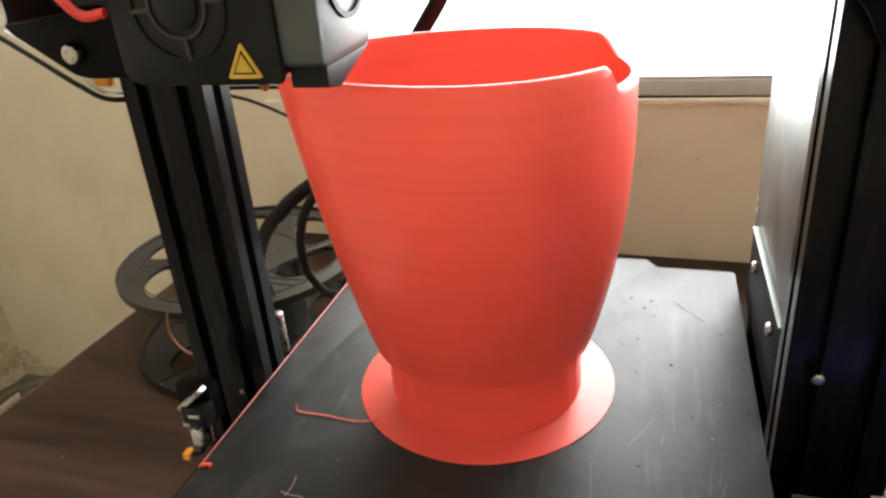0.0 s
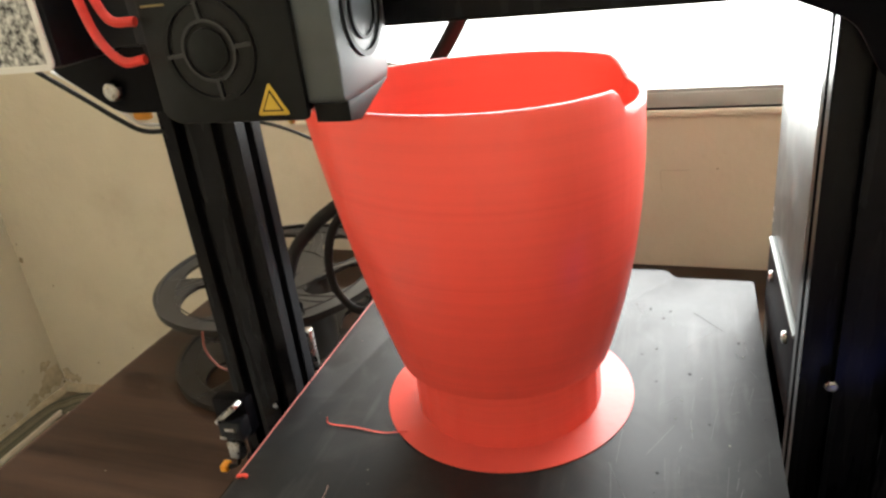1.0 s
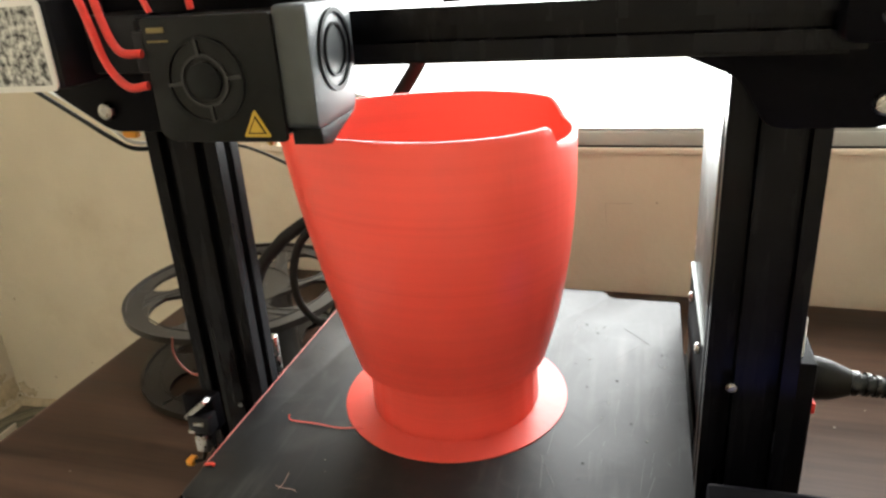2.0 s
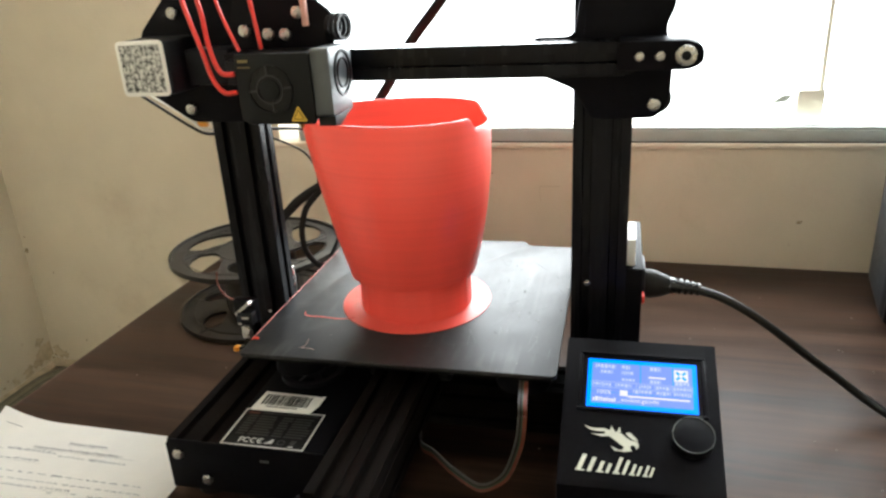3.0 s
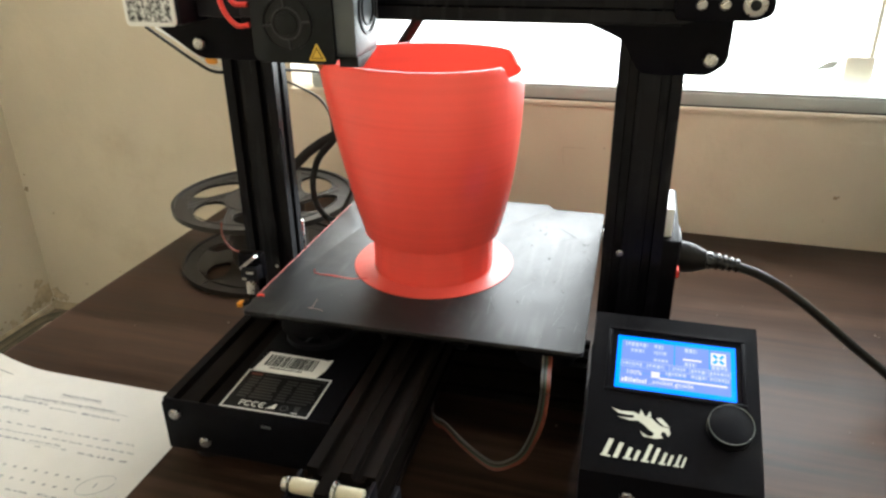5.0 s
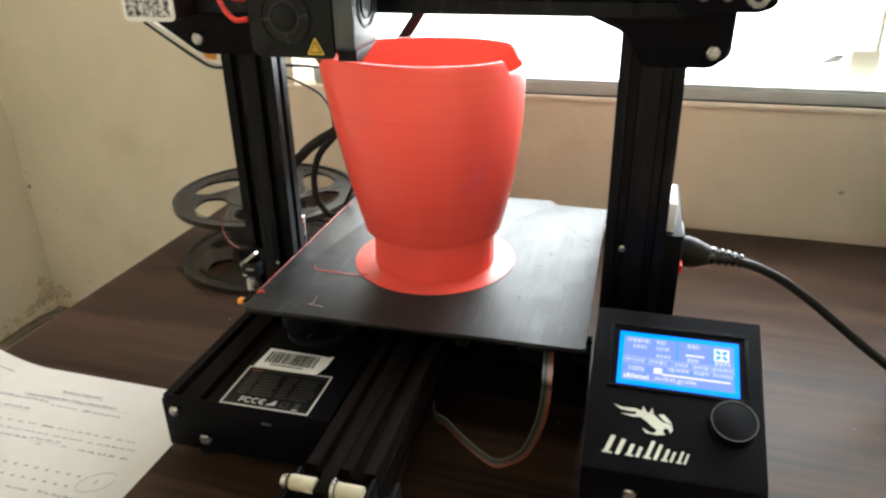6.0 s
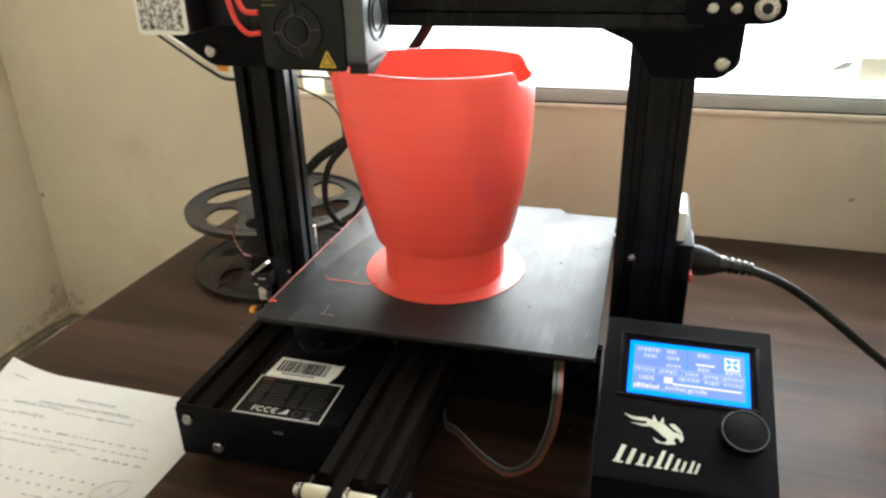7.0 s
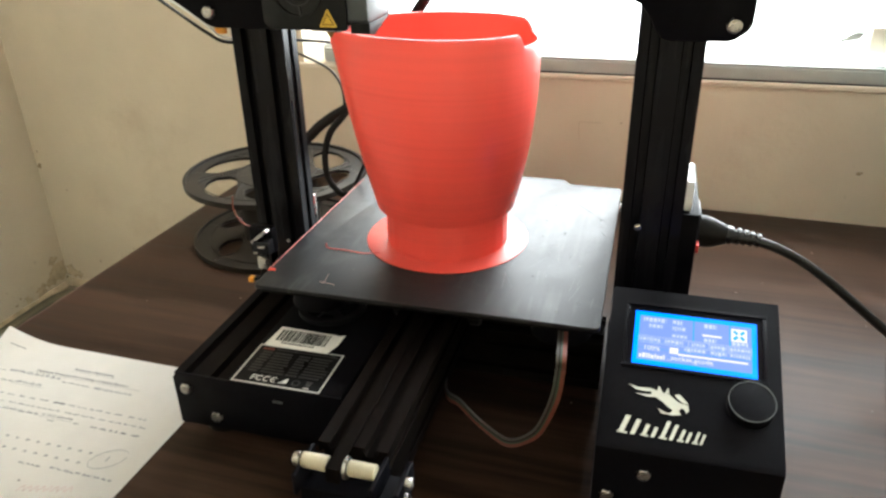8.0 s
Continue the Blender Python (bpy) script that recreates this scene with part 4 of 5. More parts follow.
# display unit
lcd = part("display_unit", prism([(-0.0555, 0.0), (0.0485, 0.0), (0.0485, 0.1052), (0.045, 0.1072), (-0.0525, 0.0625), (-0.0555, 0.0595)], 0.1000, Matrix.Translation((0.1225, 0, 0)) @ pose(0, 0, 0, 90, 0, 90), 0.0012), BLACK, printer, "sloping black display case")
PAN = Matrix.Translation((0.003, -0.0525, 0.0627)) @ pose(0, 0, 0, 24.6, 0, 0)  # local x is world x, local y runs up the slope
bez = box(0.1290, 0.2120, 0.0490, 0.0512, 0, 0.0012, 0.0004, m=PAN)
bez = box(0.1290, 0.2120, 0.0940, 0.0962, 0, 0.0012, 0.0004, m=PAN, bm=bez)
bez = box(0.1290, 0.1315, 0.0512, 0.0940, 0, 0.0012, 0.0004, m=PAN, bm=bez)
bez = box(0.2095, 0.2120, 0.0512, 0.0940, 0, 0.0012, 0.0004, m=PAN, bm=bez)
part("bezel", bez, BLACK, lcd)
scr = part("screen", box(0.1350, 0.2060, 0.0520, 0.0898, 0.0001, 0.0006, m=PAN), SCREEN, lcd, "glowing blue display", smooth=False)
S = PAN @ Matrix.Translation((0.1350, 0.0520, 0.0006))
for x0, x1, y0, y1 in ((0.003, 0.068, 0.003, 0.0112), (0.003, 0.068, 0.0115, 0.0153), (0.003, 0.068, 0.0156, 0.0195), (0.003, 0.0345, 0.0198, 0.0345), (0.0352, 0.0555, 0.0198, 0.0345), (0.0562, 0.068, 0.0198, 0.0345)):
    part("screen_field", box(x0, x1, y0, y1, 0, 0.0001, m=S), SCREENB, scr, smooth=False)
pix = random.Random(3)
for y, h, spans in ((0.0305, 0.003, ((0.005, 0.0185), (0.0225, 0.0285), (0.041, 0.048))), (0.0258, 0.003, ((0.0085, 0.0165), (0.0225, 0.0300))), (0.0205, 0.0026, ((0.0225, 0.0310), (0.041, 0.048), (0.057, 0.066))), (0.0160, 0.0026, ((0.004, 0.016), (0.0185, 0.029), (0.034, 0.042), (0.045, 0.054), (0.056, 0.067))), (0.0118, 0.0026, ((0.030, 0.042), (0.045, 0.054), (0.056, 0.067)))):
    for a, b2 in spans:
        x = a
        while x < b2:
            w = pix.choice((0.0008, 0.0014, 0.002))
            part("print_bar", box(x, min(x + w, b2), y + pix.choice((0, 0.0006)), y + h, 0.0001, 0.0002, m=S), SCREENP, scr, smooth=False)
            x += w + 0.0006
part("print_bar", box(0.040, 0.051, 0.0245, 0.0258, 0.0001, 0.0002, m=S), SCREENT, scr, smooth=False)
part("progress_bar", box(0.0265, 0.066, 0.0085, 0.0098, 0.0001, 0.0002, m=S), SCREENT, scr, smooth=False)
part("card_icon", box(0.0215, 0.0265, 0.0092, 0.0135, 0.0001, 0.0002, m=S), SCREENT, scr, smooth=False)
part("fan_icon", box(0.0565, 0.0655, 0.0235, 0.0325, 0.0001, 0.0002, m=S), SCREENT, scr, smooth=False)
for a in (45, 135, 225, 315):
    part("fan_icon_blade", box(0.0012, 0.0042, -0.0009, 0.0009, 0.0002, 0.0003, m=S @ Matrix.Translation((0.061, 0.028, 0)) @ pose(0, 0, 0, 0, 0, a)), SCREEN, scr, smooth=False)
lettering("feed_text", "100%", 0.0046, S @ Matrix.Translation((0.006, 0.0090, 0.0001)), SCREENT, scr)
for y0, y1 in ((0.0151, 0.0154), (0.0195, 0.0198)):
    part("screen_rule", box(0.003, 0.068, y0, y1, 0.0001, 0.0002, m=S), SCREENP, scr, smooth=False)
for x0 in (0.0030, 0.0100, 0.0320, 0.0440, 0.0550, 0.0677):
    part("screen_rule", box(x0, x0 + 0.0003, 0.0154, 0.0195, 0.0001, 0.0002, m=S), SCREENP, scr, smooth=False)
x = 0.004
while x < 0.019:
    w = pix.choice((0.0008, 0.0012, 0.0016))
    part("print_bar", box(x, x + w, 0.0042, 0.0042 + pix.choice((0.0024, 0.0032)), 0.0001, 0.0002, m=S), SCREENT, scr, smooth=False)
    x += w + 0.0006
lettering("file_text", "_socket.gcode", 0.0046, S @ Matrix.Translation((0.020, 0.0040, 0.0001)), SCREENT, scr)
knob = part("knob", prism([(0.0128 * math.cos(2 * math.pi * k / 40), 0.0128 * math.sin(2 * math.pi * k / 40)) for k in range(40)], 0.0075, PAN @ Matrix.Translation((0.2014, 0.0325, 0.0008)), 0.0005), BLACK, lcd, "black knob with a bright turned rim")
part("knob_rim", ring(0.0127, 0.0122, 0.0005, PAN @ Matrix.Translation((0.2014, 0.0325, 0.0082)), 40), PSUM, knob)
part("knob_stem", cyl(PAN @ Vector((0.2014, 0.0335, 0)), PAN @ Vector((0.2014, 0.0335, 0.0011)), 0.005, seg=16), PLASTIC, knob)
def emblem_piece(points, lift):
    return prism([(x * 0.0345, y * 0.0178) for x, y in points], 0.00012, PAN @ Matrix.Translation((0.1345, 0.0208, lift)))


lg = part("emblem", emblem_piece([(0.38, 0.86), (0.53, 0.78), (0.67, 0.74), (0.76, 0.59), (0.84, 0.48), (0.98, 0.44), (1.0, 0.26), (0.96, 0.13), (0.93, 0.26), (0.88, 0.30), (0.84, 0.19), (0.88, 0.06), (0.74, 0.0), (0.57, 0.04), (0.71, 0.08), (0.74, 0.19), (0.65, 0.30), (0.57, 0.44), (0.47, 0.56), (0.39, 0.67)], 0.0001), LOGO, lcd, "pale plain emblem shape", smooth=False)
for k, strand in enumerate(([(0.0, 0.93), (0.16, 0.84), (0.37, 0.87), (0.45, 0.76), (0.29, 0.73), (0.13, 0.76)], [(0.12, 0.62), (0.31, 0.62), (0.46, 0.68), (0.50, 0.58), (0.33, 0.54)], [(0.47, 0.74), (0.50, 1.0), (0.57, 0.77)], [(0.60, 0.75), (0.655, 0.98), (0.675, 0.77)], [(0.50, 0.19), (0.64, 0.06), (0.72, 0.015), (0.57, 0.02)], [(0.76, 0.74), (0.84, 0.78), (0.92, 0.63), (0.99, 0.47), (0.90, 0.49), (0.82, 0.60)])):
    part("emblem_strand", emblem_piece(strand, 0.00012 + 0.00001 * k), LOGO, lg, smooth=False)
x = 0.1305
for w, h in ((0.0128, 0.0112), (0.0100, 0.0074), (0.0098, 0.0112), (0.0080, 0.0074), (0.0070, 0.0074)):
    k = 0.30
    for px, py, pw, ph in ((0.0006, 0, w * 0.22, h), (w * 0.56, 0, w * 0.20, h * 0.88), (0, -0.0002, w * 0.44, 0.0011)):
        part("emblem_bar", prism([(px + py * k, py), (px + pw + py * k, py), (px + pw + (py + ph) * k, py + ph), (px + (py + ph) * k, py + ph)], 0.00012, PAN @ Matrix.Translation((x, 0.0058, 0.0001)) @ pose(0, 0, 0, 0, 0, -2)), LOGO, lcd, "pale plain bar", smooth=False)
    x += w
screw((0.1505, -0.0555, 0.0455), (0, -1, 0), lcd, 0.0042, 0.003)
screw((0.1315, -0.0555, 0.026), (0, -1, 0), lcd, 0.0042, 0.003)

# cable loom behind the frame
part("cable_loom", tube([(0.060, 0.170, 0.400), (0.030, 0.185, 0.362), (0.002, 0.198, 0.330), (-0.028, 0.203, 0.296), (-0.050, 0.205, 0.262), (-0.080, 0.203, 0.222), (-0.110, 0.201, 0.182), (-0.1241, 0.201, 0.1690), (-0.1411, 0.202, 0.1587), (-0.158, 0.202, 0.1455), (-0.172, 0.190, 0.124), (-0.172, 0.160, 0.070), (-0.150, 0.150, 0.035)], 0.0046, 10, flat=0.6, up=(0.02, 1, 0.03)), RUBBER, printer, "black cable loom")
part("cable_loom", tube([(-0.096, 0.204, 0.204), (-0.112, 0.2, 0.182), (-0.126, 0.2, 0.164), (-0.141, 0.2, 0.147), (-0.1480, 0.2, 0.1290), (-0.1495, 0.2, 0.1150), (-0.1475, 0.2, 0.1010), (-0.138, 0.199, 0.0890), (-0.128, 0.197, 0.0870), (-0.112, 0.194, 0.088)], 0.0032, 10, flat=0.6, up=(0.02, 1, 0.03)), RUBBER, printer, "black cable loom")
part("cable_loom", tube([(-0.105, 0.205, 0.132), (-0.114, 0.202, 0.112), (-0.122, 0.200, 0.096), (-0.128, 0.19, 0.080)], 0.0018, 8), RUBBER, printer, "thin black cable")
part("motor_lead", tube([(-0.178, 0.2, 0.2185), (-0.167, 0.2, 0.2160), (-0.151, 0.2, 0.2100), (-0.136, 0.2, 0.2020), (-0.1275, 0.2, 0.1900), (-0.1255, 0.2, 0.1770), (-0.1275, 0.202, 0.1640)], 0.0011, 8, up=(0.02, 1, 0.03)), RUBBER, printer)

# ---- things on the bed ----
CX, CY, ZN, ZR = -0.0075, 0.106 + YB, 0.130, 0.259
SEG = 180
SIDES = 30


def section(s):
    """Centre and half widths of the vessel at the share s of its bowl's height."""
    def q(a, b, c):
        k2 = ((c - a) - (b - a) / 0.45) / 0.55
        return a + ((b - a) / 0.45 - 0.45 * k2) * s + k2 * s * s
    return q(-0.0082, -0.0079, -0.0149), q(0.1045, 0.0985, 0.1030) + YB, q(0.0515, 0.0642, 0.0739), q(0.0480, 0.0555, 0.0578)


def facet(a, amount):
    """The model is faceted: slightly flat between its upright edges."""
    h = math.pi / SIDES
    return 1 - amount * (1 - math.cos(h) / math.cos((a % (2 * h)) - h))


def bowl_point(s, a, inset):
    cx, cy, rx, ry = section(max(0.0, s))
    rx, ry = rx * facet(a, 0.3), ry * facet(a, 0.3)
    x = cx + (rx - inset) * math.cos(a) + 0.0042 * s * math.sin(a) ** 2
    y = cy + (ry - inset) * math.sin(a) + 0.0047 * s * math.cos(a) * math.sin(a)
    return x, y


def rim_height(a):
    """The rim is level but for a shallow cut on one side."""
    d = (math.degrees(a) + 180) % 360 - 180
    e = min(max((d + 30) / 7, 0), 1) * min(max((42 - d) / 16, 0), 1)
    e = e * e * (3 - 2 * e)
    return ZR - 0.0080 * e


rows = []
A = [2 * math.pi * i / SEG for i in range(SEG)]
for z, r in ((0.1004, 0.0462), (0.115, 0.0462), (0.1282, 0.0462), (0.1289, 0.0468), (0.1295, 0.0478)):
    rows.append([(CX + r * facet(a, 0.75) * math.cos(a), CY + r * facet(a, 0.75) * math.sin(a), z) for a in A])
for k in range(41):
    s = k / 40
    rows.append([(*bowl_point(s * (rim_height(a) - ZN) / (ZR - ZN), a, 0), ZN + s * (rim_height(a) - ZN)) for a in A])
for inset, up in ((0.0003, 0.0004), (0.0009, 0.0007), (0.0018, 0.0007), (0.0024, 0.0004)):
    rows.append([(*bowl_point((rim_height(a) - ZN) / (ZR - ZN), a, inset), rim_height(a) + up) for a in A])
for k in range(24, -1, -1):
    s = k / 24
    rows.append([(*bowl_point(s * (rim_height(a) - ZN) / (ZR - ZN), a, 0.0027), ZN + s * (rim_height(a) - ZN)) for a in A])
vessel = thing("printed_vessel", (CX, CY, 0.1002), "half-printed red plastic vessel standing on the build sheet", "vessel")
bm, loops = spin_shell(rows, SEG)
bm.faces.new(loops[-1])
bm.faces.new(loops[0])
part("vessel_body", bm, RED, vessel, "glossy red flaring bowl on a round neck")
part("brim", prism([(CX + 0.0620 * math.cos(a), CY + 0.0620 * math.sin(a)) for a in A], 0.0006, Matrix.Translation((0, 0, 0.1001)), 0.0001), RED, vessel, "thin red brim")

solo("filament_strand", tube([(-0.0905, 0.064 + YB, 0.1042), (-0.0893, 0.0635 + YB, 0.1009), (-0.075, 0.063 + YB, 0.1008), (-0.060, 0.0615 + YB, 0.1008), (-0.048, 0.0635 + YB, 0.1016)], 0.00033, 6), REDTHREAD, "thin red strand of filament on the build sheet", "filament")
solo("filament_strand", tube([(-0.1168, 0.020 + YB, 0.1007), (-0.1166, 0.08 + YB, 0.1006), (-0.1160, 0.14 + YB, 0.1007), (-0.1152, 0.205 + YB, 0.1007)], 0.00034, 6), PINKTHREAD, "long red filament line along the sheet's edge", "filament")
solo("filament_strand", tube([(-0.1165, 0.021 + YB, 0.1010), (-0.1130, 0.0225 + YB, 0.1010), (-0.1120, 0.0215 + YB, 0.1008)], 0.0008, 6), REDTHREAD, "short red blob of filament on the sheet", "filament")
solo("filament_strand", tube([(-0.0740, 0.0140 + YB, 0.1005), (-0.0690, 0.0128 + YB, 0.1008), (-0.0645, 0.0130 + YB, 0.1005), (-0.0620, 0.0115 + YB, 0.1006)], 0.00015, 6), PALETHREAD, "pale pink wisp of filament on the sheet", "filament")
solo("filament_strand", tube([(-0.0715, 0.0120 + YB, 0.1006), (-0.0697, 0.0155 + YB, 0.1022), (-0.0692, 0.0200 + YB, 0.1042)], 0.00013, 6), PALETHREAD, "pale pink wisp of filament on the sheet", "filament")
crumbs = bmesh.new()
for k in range(34):
    x, y = rnd.uniform(-0.11, 0.112), rnd.uniform(0.006, 0.225) + YB
    if (x - CX) ** 2 + (y - CY) ** 2 < 0.064 ** 2:
        continue
    s = rnd.uniform(0.0002, 0.00045)
    crumbs = box(x - s, x + s, y - s * 0.6, y + s * 0.6, 0.1, 0.1 + s, m=None, bm=crumbs)
solo("crumbs", crumbs, DUST, "tiny plastic crumbs scattered on the sheet", "crumbs", kind="stuff", smooth=False)
grit = bmesh.new()
for k in range(13):
    x, y, q = rnd.uniform(0.055, 0.114), rnd.uniform(0.008, 0.20) + YB, rnd.uniform(0.0004, 0.0009)
    grit = join(grit, prism([(q * rnd.uniform(0.6, 1.1) * math.cos(a), q * rnd.uniform(0.6, 1.1) * math.sin(a)) for a in (0.3, 1.3, 2.5, 3.6, 4.8, 5.7)], q * 0.5, Matrix.Translation((x, y, 0.1))))
solo("burnt_grit", grit, RUBBER, "dark burnt plastic grit on the sheet", "crumbs", kind="stuff", smooth=False)
scratches = bmesh.new()
for k in range(44):
    x = 0.113 - 0.075 * rnd.random() ** 1.3
    y = rnd.uniform(0.02, 0.215) + YB
    if (x - CX) ** 2 + (y - CY) ** 2 < 0.066 ** 2:
        continue
    l, w = rnd.choice((0.004, 0.008, 0.014, 0.024)), rnd.uniform(0.00004, 0.00012)
    scratches = box(-w, w, -l / 2, l / 2, 0, 0.00003 + 0.000003 * k, m=Matrix.Translation((x, min(y, 0.190 + YB), 0.10001)) @ pose(0, 0, 0, 0, 0, rnd.choice((rnd.uniform(-14, 6), rnd.uniform(-60, 40)))), bm=scratches)
solo("scuffs", scratches, SCUFF, "grey scratches rubbed into the build sheet", "scratches", kind="stuff", smooth=False)

# ---- spool ----
SX, SY = -0.243, 0.274
spool = thing("filament_spool", (SX, SY, 0), "empty black plastic filament spool lying flat on the table", "spool")


def flange(z, holes, half, deep):
    """A spool's side disc with leaning openings round its hub."""
    m = Matrix.Translation((SX, SY, z)) @ Matrix.Diagonal((0.96, 0.96, 1, 1))
    n, r0, tk = 240, 0.0645, 0.0032
    b = bmesh.new()
    rings = []
    for i in range(n):
        a = 360 * i / n
        e = 0.0
        for h in holes:
            d = abs((a - h + 180) % 360 - 180) / half
            if d < 1:
                e = deep * (1 - d ** 2.0) ** 0.6
        ring_points = []
        for r, turn in ((0.010, 0), (r0 - e, -e * 520), (r0 + e, e * 520), (0.0995, 0)):
            w = radians(a + turn)
            ring_points.append(b.verts.new(m @ Vector((r * math.cos(w), r * math.sin(w), 0))))
        rings.append(ring_points)
    for i in range(n):
        p, q = rings[i], rings[(i + 1) % n]
        b.faces.new((p[0], q[0], q[1], p[1]))
        b.faces.new((p[2], q[2], q[3], p[3]))
    bmesh.ops.remove_doubles(b, verts=b.verts, dist=1e-6)
    top = bmesh.ops.extrude_face_region(b, geom=list(b.faces))
    bmesh.ops.translate(b, verts=[v for v in top["geom"] if isinstance(v, bmesh.types.BMVert)], vec=(0, 0, tk))
    bmesh.ops.recalc_face_normals(b, faces=b.faces)
    b = ring(0.100, 0.0965, 0.0056, m, 96, b)
    disc = part("flange", b, SPOOLM, spool)
    for ro, ri in ((0.0835, 0.0828), (0.0445, 0.0425), (0.024, 0.010)):
        part("raised_ring", ring(ro, ri, 0.0007, m @ Matrix.Translation((0, 0, tk)), 72), SPOOLM, disc)


def rib(z, a0, lean):
    """A thin raised rib that curves out along a spoke."""
    line = []
    for k in range(7):
        r = 0.043 + 0.037 * k / 6
        w = radians(a0 + (r - 0.062) * lean)
        line.append((SX + r * math.cos(w), SY + r * math.sin(w), z + 0.0032))
    part("spoke_rib", tube(line, 0.0008, 6, 3), SPOOLM, spool)


flange(0.0, (50, 112, 170, 232, 290, 352), 14, 0.017)
flange(0.0695, (50, 112, 170, 234, 290, 352), 25, 0.0205)
for a in (81, 141, 202, 262, 321, 21):
    for o in (-4, 4):
        rib(0.0695, a + o, 560)
part("hub", ring(0.042, 0.0395, 0.0665, Matrix.Translation((SX, SY, 0.0036)), 48), SPOOLM, spool)

# ---- power cord ----
cord = thing("power_cord", (0.372, 0.142, 0), "black mains cord plugged into the printer's power supply", "cable")
rows2 = []
for x, ry, rz in ((0, 0.0085, 0.0118), (0.004, 0.0090, 0.0122), (0.010, 0.0088, 0.0110), (0.016, 0.0074, 0.0086), (0.021, 0.0056, 0.0064), (0.026, 0.0050, 0.0052), (0.040, 0.0040, 0.0042)):
    rows2.append([(0.1768 + x, 0.130 + ry * math.cos(2 * math.pi * k / 20), 0.1145 - 0.075 * x + rz * math.sin(2 * math.pi * k / 20)) for k in range(20)])
bm, loops = spin_shell(rows2, 20)
bm.faces.new(loops[0])
bm.faces.new(loops[-1])
pl = part("plug", bm, RUBBER, cord, "black moulded plug")
for k in range(5):
    part("relief_rib", ring(0.0066 - 0.0004 * k, 0.0035, 0.0022 if k else 0.0042, Matrix.Translation((0.1985 + 0.0046 * k - (0.003 if not k else 0), 0.130, 0.1134 - 0.0006 * k)) @ pose(0, 0, 0, 0, 98, 0), 20), RIB, pl, "ribbed strain relief")
part("cord_cable", tube([(0.2155, 0.1300, 0.1110), (0.232, 0.1295, 0.1065), (0.250, 0.1300, 0.0975), (0.270, 0.132, 0.0835), (0.288, 0.134, 0.0690), (0.310, 0.137, 0.0505), (0.332, 0.140, 0.0330), (0.352, 0.138, 0.0180), (0.378, 0.120, 0.0065), (0.398, 0.085, 0.0044), (0.42, 0.04, 0.0044), (0.46, -0.02, 0.0044), (0.56, -0.06, 0.0044)], 0.0035, 12), RUBBER, cord)

# ---- paper ----
PM = Matrix.Translation((-0.166, 0.0205, 0)) @ pose(0, 0, 0, 0, 0, -1.3)
paper = thing("exam_sheet", PM @ Vector((-0.1, -0.15, 0)), "white printed test sheet with handwriting and a curled corner", "paper")
b = bmesh.new()
NX, NY = 28, 36
grid = []
for j in range(NY + 1):
    row = []
    for i in range(NX + 1):
        x, y = -0.21 + 0.21 * i / NX, -0.297 * j / NY
        d = max(0.0, 0.052 - ((x + 0.21) * 0.95 - y * 0.95))
        z = 0.0005 + 0.00015 * math.sin(27 * x + 2) * math.sin(14 * y) + 4.4 * d * d
        row.append(b.verts.new(PM @ Vector((x, y, z))))
    grid.append(row)
for j in range(NY):
    for i in range(NX):
        b.faces.new((grid[j][i], grid[j + 1][i], grid[j + 1][i + 1], grid[j][i + 1]))
bmesh.ops.solidify(b, geom=b.faces, thickness=0.00012)
sheet_ob = part("sheet", b, PAPER, paper)
TM = PM @ Matrix.Translation((-0.003, 0.0045, 0.00068)) @ pose(0, 0, 0, 0, 0, 0.9)


def ink(x0, x1, y, h, mt, name="print_line"):
    m = TM @ Matrix.Translation((x0, y, 0))
    part(name, box(0, x1 - x0, 0, h, 0, 0.00003, m=m), mt, sheet_ob, smooth=False)


def words(x0, x1, y, h, mt):
    """A line of writing too small to read: uneven strokes, word by word."""
    x = x0
    while x < x1 - 0.002:
        end = min(x + rnd.uniform(0.002, 0.0075), x1)
        m = TM @ Matrix.Translation((0, y + rnd.uniform(-0.0002, 0.0002), 0))
        b = bmesh.new()
        while x < end:
            k, w = rnd.uniform(0.55, 1.25), rnd.uniform(0.00018, 0.0005)
            b = box(x, x + w, -0.0003 if k > 1.15 else 0, h * k, 0, 0.00003, m=m, bm=b)
            b = box(x + w, x + w + 0.0004, *((h * 0.45, h * 0.6) if k > 0.9 else (0, h * 0.16)), 0, 0.00003, m=m, bm=b)
            x += w + rnd.uniform(0.00035, 0.0007)
        part("print_word", b, mt, sheet_ob, smooth=False)
        x += 0.0013


lettering("heading", "Production Department", 0.0038, TM @ Matrix.Translation((-0.1215, -0.0290, 0)), INK, sheet_ob)
ink(-0.1215, -0.081, -0.0299, 0.0002, INK)
lettering("subheading", "Continuous Assessment Test I of Design of Machine Element I", 0.0034, TM @ Matrix.Translation((-0.1505, -0.0375, 0)), INK, sheet_ob)
ink(-0.1505, -0.052, -0.0384, 0.0002, INK)
def spaced(x0, x1, y, h, gap, mt):
    """Short words set wide apart."""
    x = x0
    while x < x1 - 0.003:
        e = min(x + rnd.uniform(0.0035, 0.0105), x1)
        words(x, e, y, h, mt)
        x = e + gap


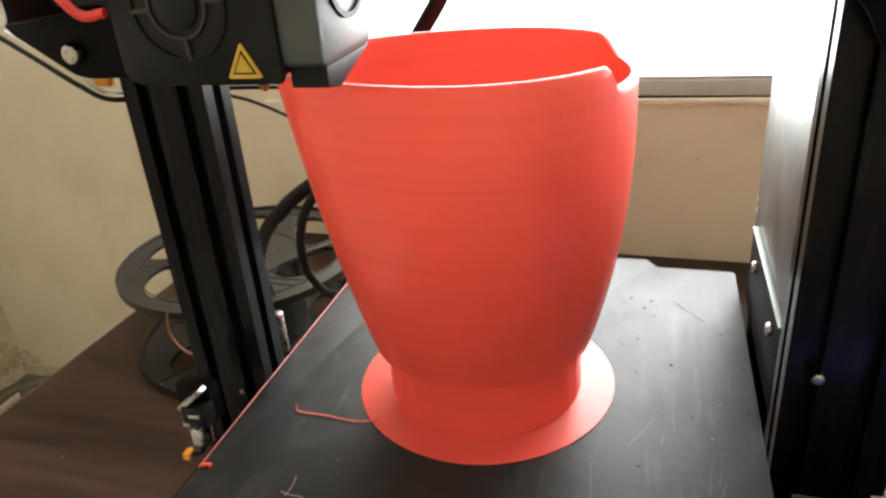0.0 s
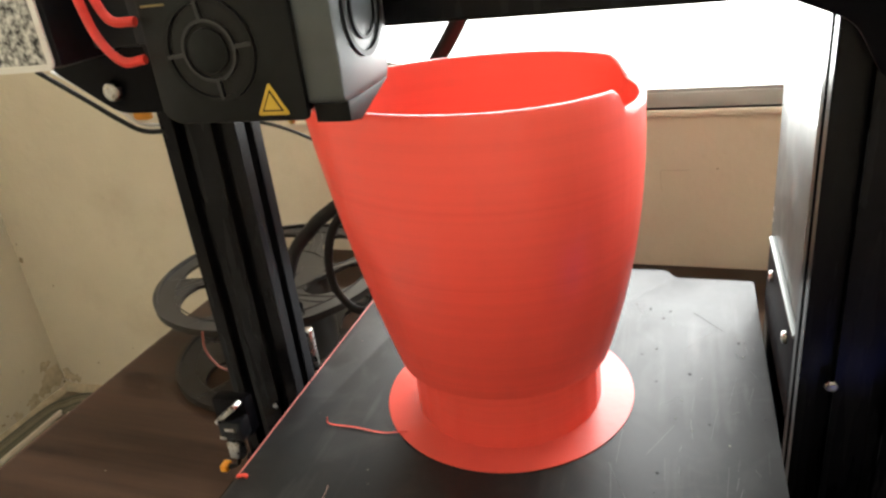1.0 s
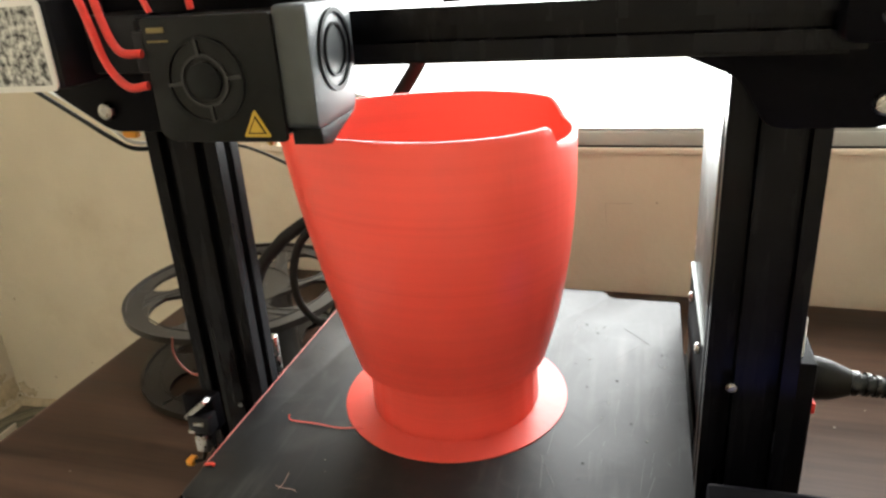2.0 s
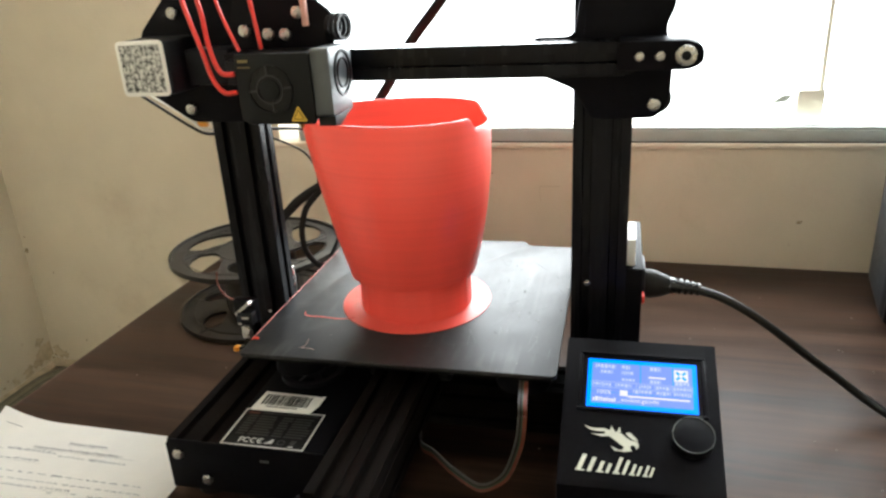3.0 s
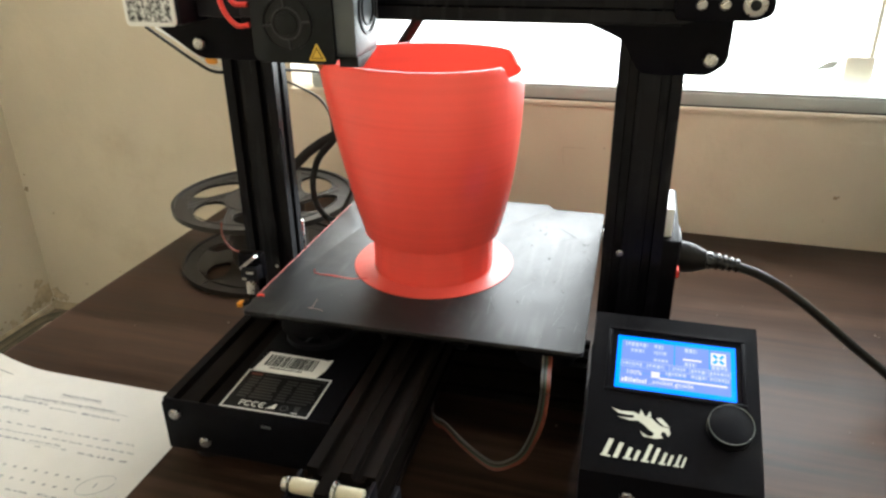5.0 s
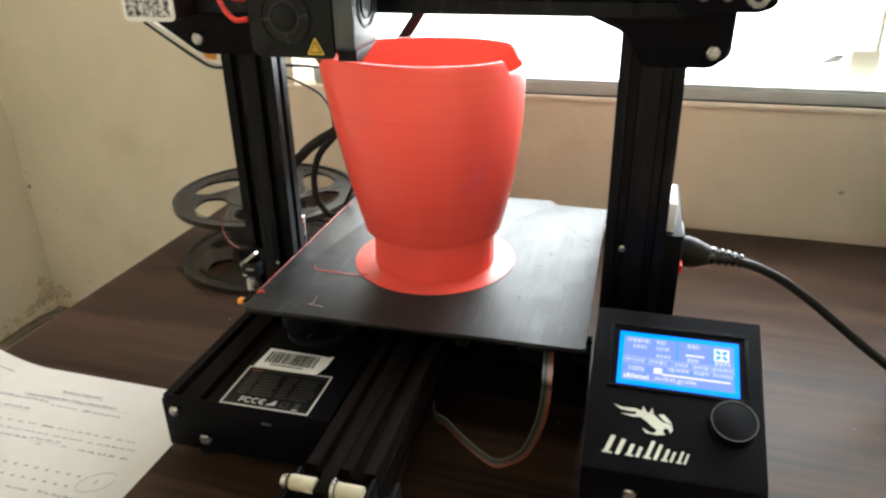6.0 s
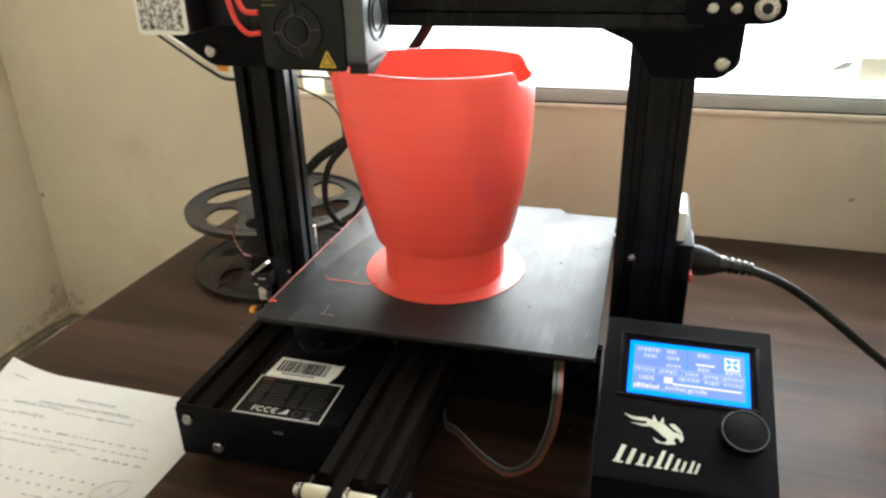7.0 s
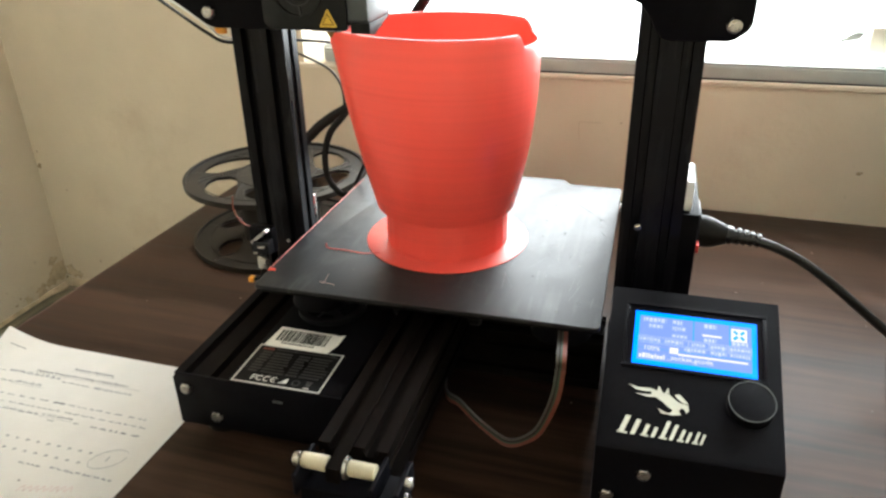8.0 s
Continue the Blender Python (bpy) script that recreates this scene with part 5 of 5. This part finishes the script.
words(-0.200, -0.176, -0.0430, 0.0013, INK)
words(-0.172, -0.122, -0.0420, 0.0025, PENCIL)
words(-0.119, -0.092, -0.0444, 0.0013, INK)
words(-0.089, -0.055, -0.0452, 0.0022, PENCIL)
words(-0.200, -0.158, -0.0535, 0.0014, INK)
words(-0.156, -0.128, -0.0530, 0.0024, PENCIL)
ink(-0.160, -0.128, -0.0547, 0.00016, PENCIL)
spaced(-0.200, -0.020, -0.0672, 0.0015, 0.0034, PENCIL)
spaced(-0.200, -0.020, -0.0751, 0.0014, 0.0022, PENCIL)
words(-0.107, -0.098, -0.0671, 0.0017, INK)
words(-0.200, -0.108, -0.0820, 0.0018, PENCIL)
words(-0.105, -0.078, -0.0808, 0.0017, PENCIL)
ink(-0.106, -0.077, -0.0825, 0.00016, PENCIL)
words(-0.096, -0.091, -0.0855, 0.0014, PENCIL)
words(-0.075, -0.070, -0.0835, 0.0016, PENCIL)
spaced(-0.0605, -0.020, -0.0840, 0.0020, 0.0022, INK)
for y, first, count in ((-0.1072, -0.1390, 12), (-0.1172, -0.1410, 12)):
    for k in range(count):
        for q in (0.0, 0.0014):
            x = first + 0.0088 * k + q
            w = rnd.uniform(0.0007, 0.0010)
            ink(x, x + w, y + 0.0011, 0.0010, INK, "figure")
            ink(x, x + 0.0004, y, 0.0012, INK, "figure")
spaced(-0.200, -0.092, -0.1265, 0.0014, 0.004, PENCIL)
words(-0.083, -0.063, -0.1265, 0.0014, INK)
words(-0.058, -0.010, -0.1255, 0.0018, PENCIL)
part("pen_scribble", tube([TM @ Vector((-0.064 + 0.0022 * k, -0.146 + (0.0032 if k % 2 else -0.0022) + 0.0005 * k, 0.0001)) for k in range(17)], 0.00016, 5, 3), REDINK, sheet_ob, "faint red pen scribble")
words(-0.205, -0.04, -0.165, 0.0014, PENCIL)
part("pen_ring", tube([TM @ Vector((-0.0255 + 0.0112 * math.cos(a * 0.45 + 0.6) + 0.0018 * math.sin(a * 0.45 + 0.6), -0.1080 + 0.0098 * math.sin(a * 0.45 + 0.6) + 0.0030 * math.cos(a * 0.45 + 0.6), 0.0001)) for a in range(14)], 0.00013, 5, 4), PENCIL, sheet_ob, "faint pen ring")
ink(-0.0262, -0.0256, -0.1105, 0.005, PENCIL, "pen_stroke")
part("staple", tube([PM @ Vector(p) for p in ((-0.199, -0.0125, 0.0052), (-0.192, -0.0130, 0.0038), (-0.183, -0.0135, 0.0025))], 0.00022, 6), INK, sheet_ob)

# ---- dark speaker at the table's far side ----
spk = thing("desktop_speaker", (0.50, 0.335, 0), "charcoal plastic speaker box standing on the table", "speaker")
part("case", box(0.4165, 0.58, 0.275, 0.395, 0.004, 0.26, 0.014, 4, m=Matrix.Translation((0.5, 0.335, 0)) @ pose(0, 0, 0, 0, 0, -10) @ Matrix.Translation((-0.5, -0.335, 0))), GREYBOX, spk)
part("front_rim", box(0.4185, 0.578, 0.268, 0.276, 0.012, 0.252, 0.003, 2, m=Matrix.Translation((0.5, 0.335, 0)) @ pose(0, 0, 0, 0, 0, -10) @ Matrix.Translation((-0.5, -0.335, 0))), PLASTIC, spk)
for x, y in ((0.44, 0.3), (0.56, 0.3), (0.44, 0.37), (0.56, 0.37)):
    part("foot", cyl((x, y, 0), (x, y, 0.006), 0.008, seg=14), RUBBER, spk)
